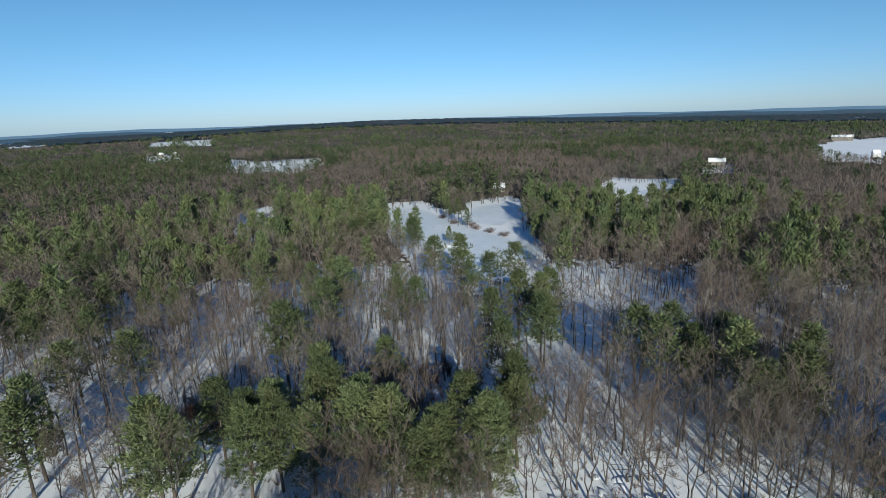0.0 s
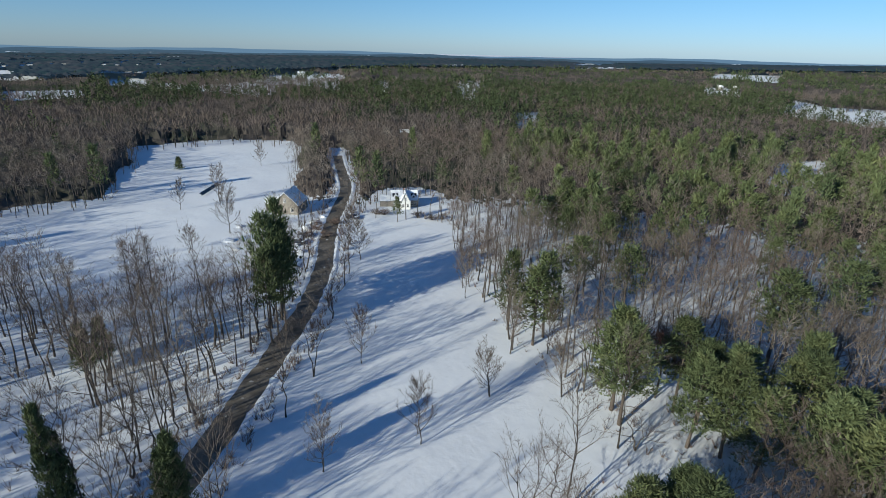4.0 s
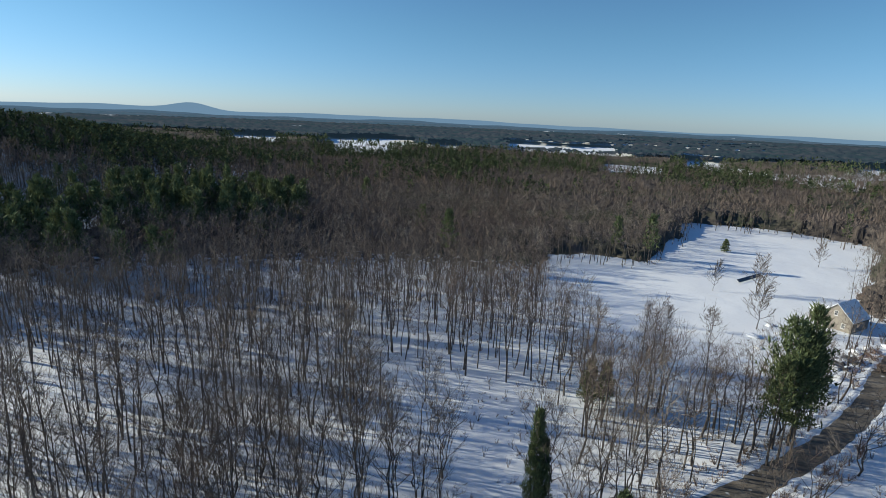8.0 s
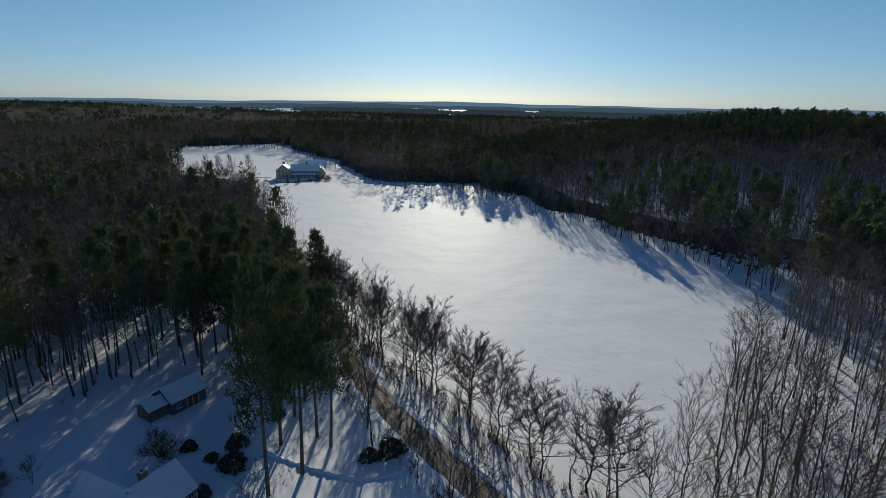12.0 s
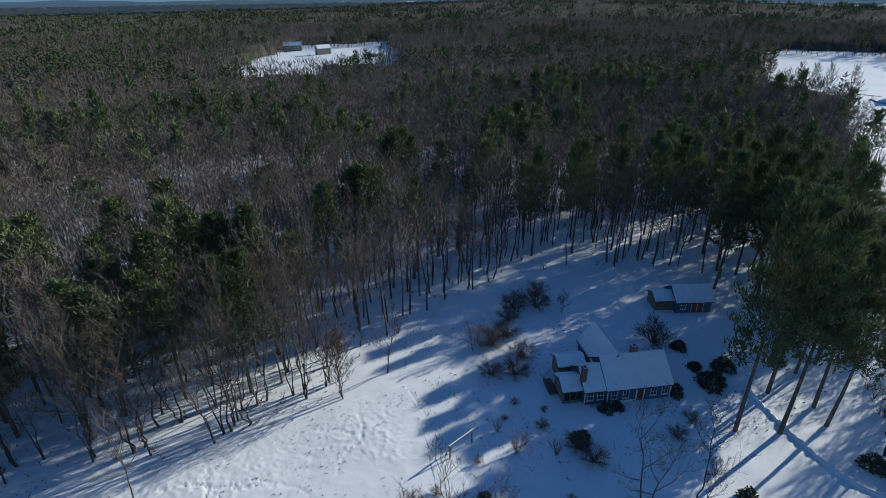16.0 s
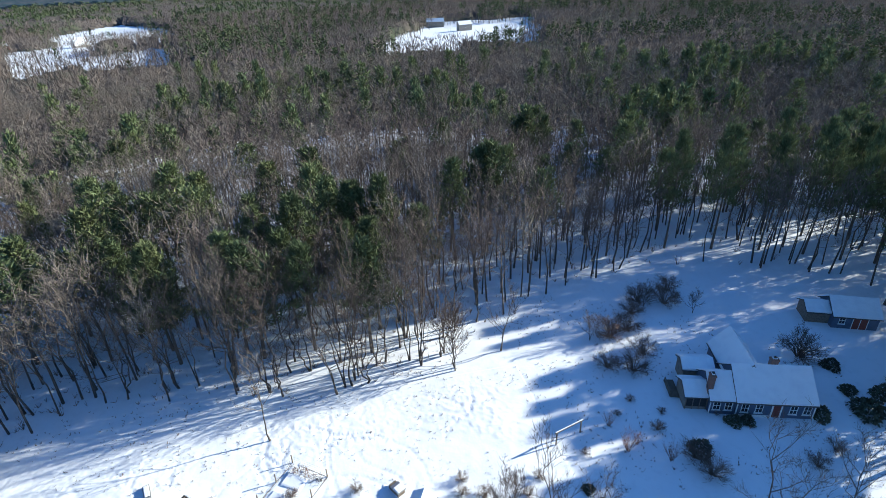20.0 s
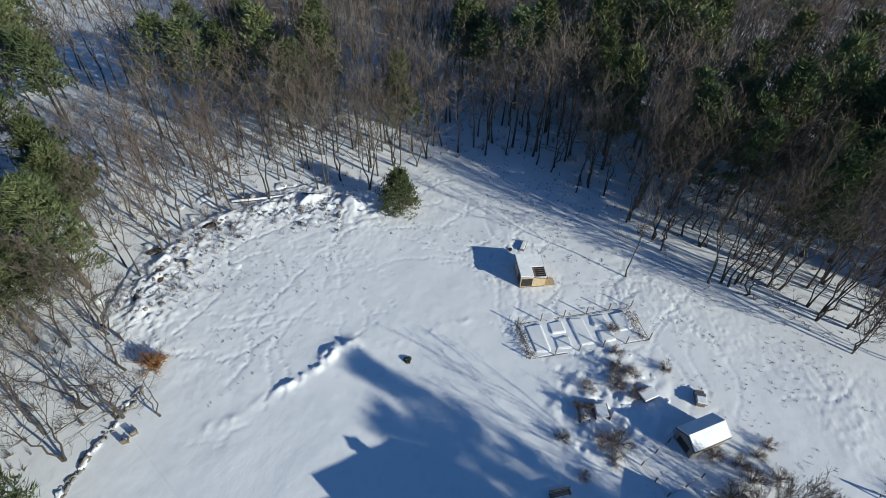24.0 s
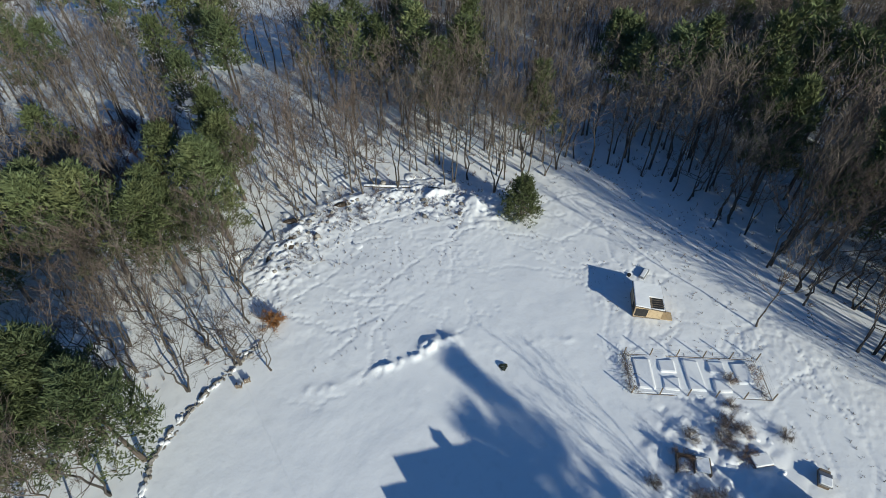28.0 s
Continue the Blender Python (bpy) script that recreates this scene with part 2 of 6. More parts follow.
def box(bm, x0, y0, z0, x1, y1, z1, bevel=0.0):
    vs = bmesh.ops.create_cube(bm, size=1)["verts"]
    for v in vs:
        v.co = Vector((x0 if v.co.x < 0 else x1, y0 if v.co.y < 0 else y1, z0 if v.co.z < 0 else z1))
    if bevel:
        es = {e for v in vs for e in v.link_edges}
        bmesh.ops.bevel(bm, geom=list(es), offset=bevel, segments=2, affect="EDGES", profile=0.5)
    return bm


def boxed(*args, bevel=0.0):
    return box(bmesh.new(), *args, bevel=bevel)


def prism(bm, profile, x0, x1):
    """A profile of (y, z) drawn out along x."""
    a = [bm.verts.new((x0, y, z)) for y, z in profile]
    b = [bm.verts.new((x1, y, z)) for y, z in profile]
    n = len(a)
    bm.faces.new(a)
    bm.faces.new(b[::-1])
    for i in range(n):
        bm.faces.new((a[i], b[i], b[(i + 1) % n], a[(i + 1) % n]))
    return bm


# ---- the lie of the land ----
HILLS = ((-185, -395, 32, 115), (-160, 1800, 26, 520), (950, -830, 24, 380), (60, -760, 10, 220), (-1500, 900, 8, 500))


def ground_z(x, y):
    x, y = np.asarray(x, dtype=float), np.asarray(y, dtype=float)
    z = np.zeros(np.broadcast(x, y).shape)
    for cx, cy, h, s in HILLS:
        z = z + h * np.exp(-((x - cx) ** 2 + (y - cy) ** 2) / (2 * s * s))
    r = np.hypot(x, y)
    return z + np.clip((r - 120) / 200, 0, 1) * 0.8 * np.sin(x / 47.0 + 1) * np.cos(y / 61.0)


def gz(x, y):
    return float(ground_z(x, y))


def inside(poly, x, y):
    x, y = np.asarray(x), np.asarray(y)
    hit = np.zeros(x.shape, dtype=bool)
    for (ax, ay), (bx, by) in zip(poly, poly[1:] + poly[:1]):
        cross = ((ay > y) != (by > y)) & (x < (bx - ax) * (y - ay) / (by - ay + 1e-12) + ax)
        hit ^= cross
    return hit


def line_distance(pts, x, y):
    best = np.full(np.shape(x), 1e9)
    for (ax, ay), (bx, by) in zip(pts, pts[1:]):
        dx, dy = bx - ax, by - ay
        t = np.clip(((x - ax) * dx + (y - ay) * dy) / (dx * dx + dy * dy), 0, 1)
        best = np.minimum(best, np.hypot(x - ax - t * dx, y - ay - t * dy))
    return best


YARD = [(-34, 30), (-20, 32), (-12, 38), (-5, 43), (2, 44), (7, 57), (14, 63), (22, 66), (39, 57), (45, 50), (57, 51), (68, 41), (66, 26), (61, 0), (66, -14), (72, -25), (80, -38), (84, -60), (70, -92), (52, -95), (38, -88), (26, -78), (16, -66), (2, -56), (-30, -24), (-52, 0), (-48, 12)]
WEST_FIELD = [(-34, 58), (-48, 65), (-64, 65), (-93, 76), (-118, 92), (-133, 103), (-150, 92), (-156, 75), (-134, 62), (-90, 30), (-58, 4), (-30, 20)]
BIG_FIELD = [(-22, -62), (-31, -73), (-43, -103), (-60, -122), (-77, -137), (-62, -179), (-22, -229), (22, -292), (85, -306), (132, -392), (225, -490), (291, -455), (283, -421), (194, -300), (150, -290), (72, -170), (40, -124), (16, -97), (-4, -76)]
BARN_FIELD = [(-205, -26), (-213, -8), (-214, 16), (-262, 28), (-318, 38), (-322, 70), (-296, 110), (-246, 92), (-209, 76), (-165, 62), (-150, 42), (-124, 22), (-126, 6), (-167, -20)]
POND = [(-38, 322), (-17, 316), (-4, 290), (16, 250), (38, 214), (37, 200), (24, 196), (12, 187), (2, 194), (-11, 220), (-14, 242), (-23, 269)]
POND_ARM = [(4, 268), (17, 312), (40, 326), (46, 300), (28, 262)]
ROUGH = [(15, 168), (34, 160), (48, 140), (72, 146), (58, 122), (42, 132), (28, 150)]
EAST_FIELD = [(398, -40), (380, -118), (430, -160), (545, -210), (560, -120), (470, -70)]
NORTH_FIELD = [(111, 392), (168, 394), (150, 344), (98, 296)]
FAR_EAST_FIELD = [(420, 627), (581, 719), (440, 440), (330, 405), (300, 425)]
MARSH = [(-270, 690), (-182, 610), (-120, 600), (-150, 522), (-205, 560)]
GLADE = [(-121, 300), (-107, 325), (-93, 288), (-107, 275)]
FARM = [(540, 210), (560, 120), (640, 150), (760, 230), (640, 260)]
ROADSIDE = [(-14, -56), (4, -69), (22, -88), (36, -106), (46, -118), (58, -140), (46, -130), (16, -99), (-4, -78), (-22, -66)]
OPEN = (ROADSIDE, YARD, WEST_FIELD, BIG_FIELD, BARN_FIELD, POND, POND_ARM, EAST_FIELD, NORTH_FIELD, FAR_EAST_FIELD, MARSH, FARM)
ROAD = [(82, -183), (66, -158), (42, -116), (27, -92), (10, -72), (-12, -52), (-36, -26), (-56, -3), (-70, 11), (-84, 23), (-99, 36), (-120, 51), (-150, 66), (-170, 79), (-197, 96.5), (-232, 110), (-262, 123)]
LOW_WALL = [(36.3, -68.7), (31.3, -67.2), (26.9, -65.7), (19.1, -64.9), (12.8, -68.7)]

GROUND_R = np.concatenate([np.linspace(0, 90, 60), np.geomspace(92, 4900, 110)])
ang = np.linspace(0, 2 * np.pi, 240, endpoint=False)
gx, gy = GROUND_R[:, None] * np.sin(ang), GROUND_R[:, None] * np.cos(ang)
gv = np.stack([gx, gy, ground_z(gx, gy)], 2).reshape(-1, 3)
ii, jj = np.meshgrid(np.arange(len(GROUND_R) - 1), np.arange(240), indexing="ij")
jn = (jj + 1) % 240
gf = np.stack([ii * 240 + jj, ii * 240 + jn, (ii + 1) * 240 + jn, (ii + 1) * 240 + jj], 2).reshape(-1, 4)[:, ::-1]
tagged(new("ground", mesh_from("ground", gv, gf, SNOW, True)), "snow-covered rolling ground of yards, fields and woods", "ground", kind="structure")


def sheet(name, poly, lift, material, label, category, step=6.0):
    """A flat patch that follows the ground inside a polygon."""
    bm = bmesh.new()
    f = bm.faces.new([bm.verts.new((x, y, 0)) for x, y in poly])
    bmesh.ops.triangulate(bm, faces=[f])
    bmesh.ops.subdivide_edges(bm, edges=[e for e in bm.edges if e.calc_length() > step * 2], cuts=4, use_grid_fill=True)
    for v in bm.verts:
        v.co.z = gz(v.co.x, v.co.y) + lift
    return tagged(part(name, bm, material, None), label, category, kind="structure")


def ribbon(name, pts, width, lift, material, label, category, offset=0.0, crown=0.0, step=2.0):
    """A strip along a line, with a rounded top when crown is given."""
    p = [Vector((x, y, 0)) for x, y in pts]
    for _ in range(4):
        p = [p[0]] + [q for a, b in zip(p, p[1:]) for q in (a * 0.75 + b * 0.25, a * 0.25 + b * 0.75)] + [p[-1]]
    rows, n = [], 6
    for i, q in enumerate(p):
        d = (p[min(i + 1, len(p) - 1)] - p[max(i - 1, 0)]).normalized()
        side = Vector((-d.y, d.x, 0))
        wob = [noise.noise(q * 0.3 + Vector((0, 0, 7 * e))) * (0.6 if crown else 0.3) + noise.noise(q * 0.9 + Vector((0, 0, 3 * e))) * 0.2 for e in (0, 1)]
        for k in range(n + 1):
            s = k / n * 2 - 1
            w = q + side * (offset + s * width / 2 * (1 + wob[1 if s > 0 else 0]))
            h = crown * (1 - s * s) * (0.35 + 1.6 * abs(noise.noise(q * 0.7 + side * s))) if crown else 0
            rows.append((w.x, w.y, gz(w.x, w.y) + lift + h))
    a, b = np.meshgrid(np.arange(len(p) - 1), np.arange(n), indexing="ij")
    k = n + 1
    fs = np.stack([a * k + b, (a + 1) * k + b, (a + 1) * k + b + 1, a * k + b + 1], 2).reshape(-1, 4)[:, ::-1]
    return tagged(new(name, mesh_from(name, np.array(rows), fs, material, True)), label, category, kind="structure")


ribbon("road", ROAD, 4.6, 0.05, ASPHALT, "narrow ploughed country road with sanded asphalt", "road")
ribbon("garden_wall", LOW_WALL, 0.7, 0.0, SNOW, "low snow-capped stone wall between the yard and the road", "wall", 0, 0.5)
ribbon("snow_bank", ROAD, 1.5, 0.0, SNOW, "ploughed snow bank along the road edge", "snow bank", 3.0, 0.22)
ribbon("snow_bank", ROAD, 1.5, 0.0, SNOW, "ploughed snow bank along the road edge", "snow bank", -3.0, 0.22)
sheet("pond", POND, 0.25, ICE, "frozen pond with grey-white ice", "pond")
sheet("pond_arm", POND_ARM, 0.25, ICE, "frozen snow-dusted arm of the pond", "pond")

# ---- trees ----
def sliver(g, p, d, ln, half, rnd):
    """One twig or needle spray: a thin triangle from p along d."""
    side = d.cross(Vector((rnd.uniform(-1, 1), rnd.uniform(-1, 1), rnd.uniform(-1, 1)))).normalized() * half
    g.tri(p - side, p + side, p + d * ln)


def jolt(rnd, up=(-1, 1)):
    return Vector((rnd.uniform(-1, 1), rnd.uniform(-1, 1), rnd.uniform(*up)))


def bare_tree_geo(seed, h, limbs, subs, twigs, spread=0.34, thick=1.0, vase=1.0, first=0.36):
    """Trunk and crown of a leafless tree of height h: upswept limbs that arch out, branches on each, and a spray of fine twigs."""
    rnd = random.Random(seed)
    tk, cr = Geo(), Geo()
    base = (h * 0.0058 + 0.026) * thick
    stems = 1 if rnd.random() < 0.62 else 2
    for stem in range(stems):
        a = rnd.uniform(0, 6.28)
        lean = Vector((math.cos(a), math.sin(a), 0)) * h * (0.02 + 0.1 * (stems - 1) + 0.06 * rnd.random())
        n = 8
        top = h * (0.9 if stem == 0 else 0.76)
        spine = []
        for i in range(n + 1):
            t = i / n
            spine.append(Vector((0.12 * stem, 0, -0.3)) * (1 - t) + Vector((0, 0, top * t)) + lean * t * (0.6 + 0.4 * t) + Vector((rnd.uniform(-1, 1), rnd.uniform(-1, 1), 0)) * h * 0.018 * (1 if i else 0))
        tk.tube(spine, [base * (1.35 if i == 0 else 1) * (1 - 0.94 * (i / n) ** 0.9) for i in range(n + 1)], 6 if stem == 0 else 5)

        def at(t):
            k = min(int(t * n), n - 1)
            return spine[k].lerp(spine[k + 1], t * n - k)

        m = limbs if stems == 1 else limbs * 6 // 10
        for i in range(m):
            t = first + (0.99 - first) * ((i + rnd.random() * 0.7) / m) ** 0.85
            az = i * 2.4 + rnd.uniform(-0.5, 0.5)
            u0 = (t - first) / (1 - first)
            d = Vector((math.cos(az), math.sin(az), (rnd.uniform(0.45, 1.15) + u0 * 1.3) * vase)).normalized()
            ln = h * spread * (1.12 - 0.62 * u0) * rnd.uniform(0.7, 1.2)
            p0 = at(t)
            p1 = p0 + d * ln * 0.42
            d2 = (d + Vector((rnd.uniform(-0.35, 0.35), rnd.uniform(-0.35, 0.35), 0.35))).normalized()
            p2 = p1 + d2 * ln * 0.36
            d3 = (d2 + jolt(rnd, (-0.3, 0.7)) * 0.4).normalized()
            p3 = p2 + d3 * ln * 0.3
            r = base * 0.5 * (1.1 - 0.8 * t) + 0.01
            cr.tube([p0, p1, p2, p3], [r, r * 0.66, r * 0.36, 0], 4)
            for j in range(subs):
                u = 0.22 + 0.76 * (j + rnd.random() * 0.7) / subs
                q0 = p0.lerp(p1, u / 0.4) if u < 0.4 else p1.lerp(p2, (u - 0.4) / 0.34) if u < 0.74 else p2.lerp(p3, (u - 0.74) / 0.26)
                e = ((d if u < 0.5 else d3) + jolt(rnd, (-0.25, 0.8)) * 0.85).normalized()
                l2 = ln * rnd.uniform(0.3, 0.55) * (1.15 - 0.5 * u)
                q1 = q0 + e * l2 * 0.55
                q2 = q1 + (e + jolt(rnd, (-0.2, 0.9)) * 0.45).normalized() * l2 * 0.5
                cr.tube([q0, q1, q2], [max(0.016, r * 0.36), 0.012, 0], 3)
                for k in range(twigs):
                    v = 0.2 + 0.8 * rnd.random()
                    s0 = q0.lerp(q1, v * 2) if v < 0.5 else q1.lerp(q2, v * 2 - 1)
                    g = (e + jolt(rnd, (-0.35, 1.0)) * 0.95).normalized()
                    sliver(cr, s0, g, h * rnd.uniform(0.035, 0.085), 0.013 * thick + 0.002, rnd)
    return tk, cr


def fuzz_tree_geo(seed, h, limbs, twigs, wide, sides=3, long=1.0, wood=True):
    """A leafless tree for the middle distance: a slender crooked trunk, arching limbs and a haze of fine twigs."""
    rnd = random.Random(seed)
    tk, cr = Geo(), Geo()
    base = h * 0.0062 + 0.03
    lean = Vector((rnd.uniform(-1, 1), rnd.uniform(-1, 1), 0)) * h * 0.08
    bow = Vector((rnd.uniform(-1, 1), rnd.uniform(-1, 1), 0)) * h * 0.025
    tk.tube([Vector((0, 0, -0.3)), Vector((0, 0, h * 0.3)) + lean * 0.3 + bow, Vector((0, 0, h * 0.62)) + lean * 0.62 - bow, Vector((0, 0, h * 0.92)) + lean], [base * 1.2, base * 0.85, base * 0.5, 0], sides)
    for i in range(limbs):
        u0 = (i + rnd.random()) / limbs
        t = 0.4 + 0.5 * u0
        a = i * 2.4 + rnd.uniform(-0.4, 0.4)
        d = Vector((math.cos(a), math.sin(a), rnd.uniform(0.5, 1.2) + 1.2 * u0)).normalized()
        ln = h * 0.36 * (1.1 - 0.6 * u0) * rnd.uniform(0.8, 1.2)
        p0 = Vector((0, 0, h * t)) + lean * t
        p1 = p0 + d * ln * 0.5
        p2 = p1 + (d + Vector((rnd.uniform(-0.3, 0.3), rnd.uniform(-0.3, 0.3), 0.4))).normalized() * ln * 0.5
        if wood:
            cr.tube([p0, p1, p2], [base * 0.42, base * 0.24, 0], 3)
        for k in range(twigs // limbs):
            u = rnd.uniform(0.25, 1.0)
            c = (p0.lerp(p1, u * 2) if u < 0.5 else p1.lerp(p2, u * 2 - 1)) + jolt(rnd) * ln * 0.14
            g = (d * 0.6 + jolt(rnd, (-0.35, 1.0))).normalized()
            sliver(cr, c, g, h * long * rnd.uniform(0.05, 0.12), wide, rnd)
    return tk, cr


def pine_geo(seed, h, whorl_gap, tufts, blade, low=0.38, reach=0.17, plume=0, slim=1.0):
    """Trunk and crown of a white pine: whorls of branches with tufts of needles."""
    rnd = random.Random(seed)
    tk, cr = Geo(), Geo()
    base = h * 0.0075 + 0.045
    bend = Vector((rnd.uniform(-1, 1), rnd.uniform(-1, 1), 0)) * h * 0.015
    spine = [Vector((0, 0, -0.3)) + (Vector((0, 0, h * 0.97)) * t + bend * math.sin(3 * t)) for t in (0, 0.25, 0.5, 0.75, 1)]
    tk.tube(spine, [base * 1.2, base * 0.85, base * 0.6, base * 0.32, 0.02], 6 if tufts > 4 else 3)
    z = h * low
    while z < h * 0.985:
        t = z / h
        k = 4 + (rnd.random() < 0.5)
        a0 = rnd.uniform(0, 6.28)
        s = max(0.0, (t - low) / (1 - low))
        full = min(1.0, 0.7 + 1.6 * s) * (1.04 - s) ** 0.8
        for i in range(k):
            ln = h * reach * full * rnd.uniform(0.6, 1.3) + 0.25
            a = a0 + i * 6.283 / k + rnd.uniform(-0.4, 0.4)
            rise = rnd.uniform(0.0, 0.4) + 0.8 * s
            d = Vector((math.cos(a), math.sin(a), rise)).normalized()
            p0 = Vector((bend.x * math.sin(3 * t), bend.y * math.sin(3 * t), z + rnd.uniform(-0.3, 0.3)))
            p1 = p0 + d * ln
            if tufts > 4:
                tk.tube([p0, p1], [0.045, 0], 3)
            if plume:
                out = Vector((-d.y, d.x, 0)).normalized()
                for j in range(tufts):
                    u = 0.2 + 0.8 * (j + rnd.random()) / tufts
                    way = (d * 0.7 + out * (1 if j % 2 else -1) * rnd.uniform(0.4, 1.0) + Vector((0, 0, rnd.uniform(0.0, 0.3)))).normalized()
                    c = p0 + d * ln * u + way * (ln * 0.34 * (1.1 - u) + 0.3) * rnd.uniform(0.35, 1.0) + Vector((0, 0, rnd.uniform(-0.1, 0.2)))
                    puff = blade * rnd.uniform(0.75, 1.25)
                    for q in range(plume):
                        g = (way * 0.4 + Vector((0, 0, 0.55)) + jolt(rnd, (-0.4, 0.8)) * 0.8).normalized()
                        sliver(cr, c + jolt(rnd) * puff * 0.55, g, puff * rnd.uniform(0.7, 1.2), puff * slim * rnd.uniform(0.09, 0.16), rnd)
            for j in range(0 if plume else tufts):
                u = 0.25 + 0.78 * (j + rnd.random()) / tufts
                c = p0 + d * ln * u + Vector((rnd.uniform(-1, 1), rnd.uniform(-1, 1), rnd.uniform(-0.35, 0.6))) * max(blade, 0.9) * 0.6
                for q in range(4 if tufts > 8 else 3 if tufts > 4 else 2):
                    g = (d * 0.8 + Vector((rnd.uniform(-1, 1), rnd.uniform(-1, 1), rnd.uniform(-0.2, 1.0)))).normalized()
                    side = g.cross(Vector((rnd.uniform(-1, 1), rnd.uniform(-1, 1), rnd.uniform(-1, 1)))).normalized() * blade * (rnd.uniform(0.12, 0.22) if tufts > 8 else rnd.uniform(0.16, 0.3))
                    m = c + g * blade * 0.45
                    cr.tri(c - g * blade * 0.25, m + side, c + g * blade * rnd.uniform(0.8, 1.2))
        z += whorl_gap * rnd.uniform(0.75, 1.25)
    return tk, cr


def tree_kind(name, geos, trunk_mat, crown_mat, label, category, group):
    """Templates of a kind of tree, each an Empty with a trunk and a crown; returns a function that plants one."""
    meshes = []
    for tk, cr in geos:
        a, b = tk.arrays(), cr.arrays()
        meshes.append((mesh_from("trunk", *a, trunk_mat, True), mesh_from("crown", *b, crown_mat)))
    state = [0]

    def plant(x, y, height=1.0, width=1.0, turn=None, text=""):
        k = state[0] = state[0] + 1
        rnd = random.Random(k * 7919 + len(name))
        m = Matrix.LocRotScale((x, y, gz(x, y)), Euler((0, 0, rnd.uniform(0, 6.28) if turn is None else turn)), (width, width, height))
        e = thing(name, m, text or label, category, group)
        tm, cm = meshes[rnd.randrange(len(meshes))]
        part("trunk", tm, None, e)
        part("crown", cm, None, e)
        return e

    return plant


maple = tree_kind("bare_tree", [bare_tree_geo(s, 16, 13, 6, 8, 0.36) for s in range(8)], BARK, TWIG, "leafless grey-brown hardwood tree standing in snow", "tree", "bare hardwoods")
spreading = tree_kind("bare_tree", [bare_tree_geo(20 + s, 10, 22, 7, 12, 0.42, 1.25, 0.8, 0.2) for s in range(5)], BARK, TWIG, "round-headed leafless shade tree on the snowy lawn", "tree", "lawn trees")
field_tree = tree_kind("bare_tree", [bare_tree_geo(30 + s, 10, 24, 8, 13, 0.4, 1.35, 0.62, 0.2) for s in range(4)], BARK, TWIG, "round-headed leafless tree standing in open snow", "tree", "lawn trees")
close_pine = tree_kind("pine_tree", [pine_geo(40 + s, 17, 0.78, 13, 0.52, (0.3, 0.24, 0.36)[s], 0.2, 11, 0.8) for s in range(3)], PINE_BARK, NEEDLE, "tall white pine with tufted olive-green needles", "tree", "white pines")
near_pine = tree_kind("pine_tree", [pine_geo(40 + s, 17, 0.85, 10, 0.58, (0.34, 0.28, 0.4, 0.3, 0.44)[s], 0.2, 8) for s in range(5)], PINE_BARK, NEEDLE, "tall white pine with tufted olive-green needles", "tree", "white pines")
far_off_pine = tree_kind("pine_tree", [pine_geo(45 + s, 17, 0.95, 7, 0.72, (0.36, 0.3, 0.42, 0.33, 0.46)[s], 0.2, 5, 1.2) for s in range(5)], PINE_BARK, NEEDLE, "tall white pine with tufted olive-green needles", "tree", "white pines")


def pine(x, y, height=1.0, width=1.0):
    r = math.hypot(x, y)
    return (close_pine if r < 66 else near_pine if r < 92 else far_off_pine)(x, y, height, width)


tall_pine = tree_kind("pine_tree", [pine_geo(50 + s, 20, 0.9, 9, 0.6, (0.36, 0.44, 0.4)[s], 0.19, 8) for s in range(3)], PINE_BARK, NEEDLE, "tall white pine with a long bare trunk by the drive", "tree", "white pines")
spruce = tree_kind("evergreen_tree", [pine_geo(60 + s, 6, 0.2, 7, 0.27, 0.02, 0.3, 9, 1.3) for s in range(2)], PINE_BARK, NEEDLE, "dense dark green evergreen, bushy to the ground", "tree", "small evergreens")
column = tree_kind("evergreen_tree", [pine_geo(65 + s, 14, 0.5, 9, 0.5, (0.12, 0.2)[s], 0.15, 9) for s in range(2)], PINE_BARK, NEEDLE, "narrow olive-green evergreen, leafy almost to the ground", "tree", "narrow evergreens")
larch = tree_kind("larch_tree", [pine_geo(75 + s, 14, 0.42, 6, 0.62, 0.1, 0.2, 2, 0.3) for s in range(2)], BARK, TWIG, "leafless conical larch with fine tan twigs", "tree", "larches")
beech = tree_kind("young_beech", [bare_tree_geo(70 + s, 7, 9, 4, 4, 0.3, 0.9) for s in range(2)], PALE_BARK, RUST_LEAF, "young tree that keeps its dry russet leaves", "tree", "russet saplings")

rng = np.random.default_rng(5)


def jitter_grid(r0, r1, gap, jitter=0.85):
    n = int(2 * r1 / gap) + 1
    x, y = np.meshgrid((np.arange(n) - n / 2) * gap, (np.arange(n) - n / 2) * gap)
    x, y = x.ravel() + rng.uniform(-1, 1, n * n) * gap * jitter * 0.5, y.ravel() + rng.uniform(-1, 1, n * n) * gap * jitter * 0.5
    r = np.hypot(x, y)
    keep = (r >= r0) & (r < r1)
    return x[keep], y[keep]


def soft_noise(x, y, size, seed):
    """Smooth random values between 0 and 1 over the plan."""
    g = np.random.default_rng(seed).random((64, 64))
    u, v = np.asarray(x) / size + 32, np.asarray(y) / size + 32
    i, j = np.floor(u).astype(int), np.floor(v).astype(int)
    a, b = u - i, v - j
    a, b = a * a * (3 - 2 * a), b * b * (3 - 2 * b)
    i0, i1, j0, j1 = i % 64, (i + 1) % 64, j % 64, (j + 1) % 64
    return (g[i0, j0] * (1 - a) + g[i1, j0] * a) * (1 - b) + (g[i0, j1] * (1 - a) + g[i1, j1] * a) * b


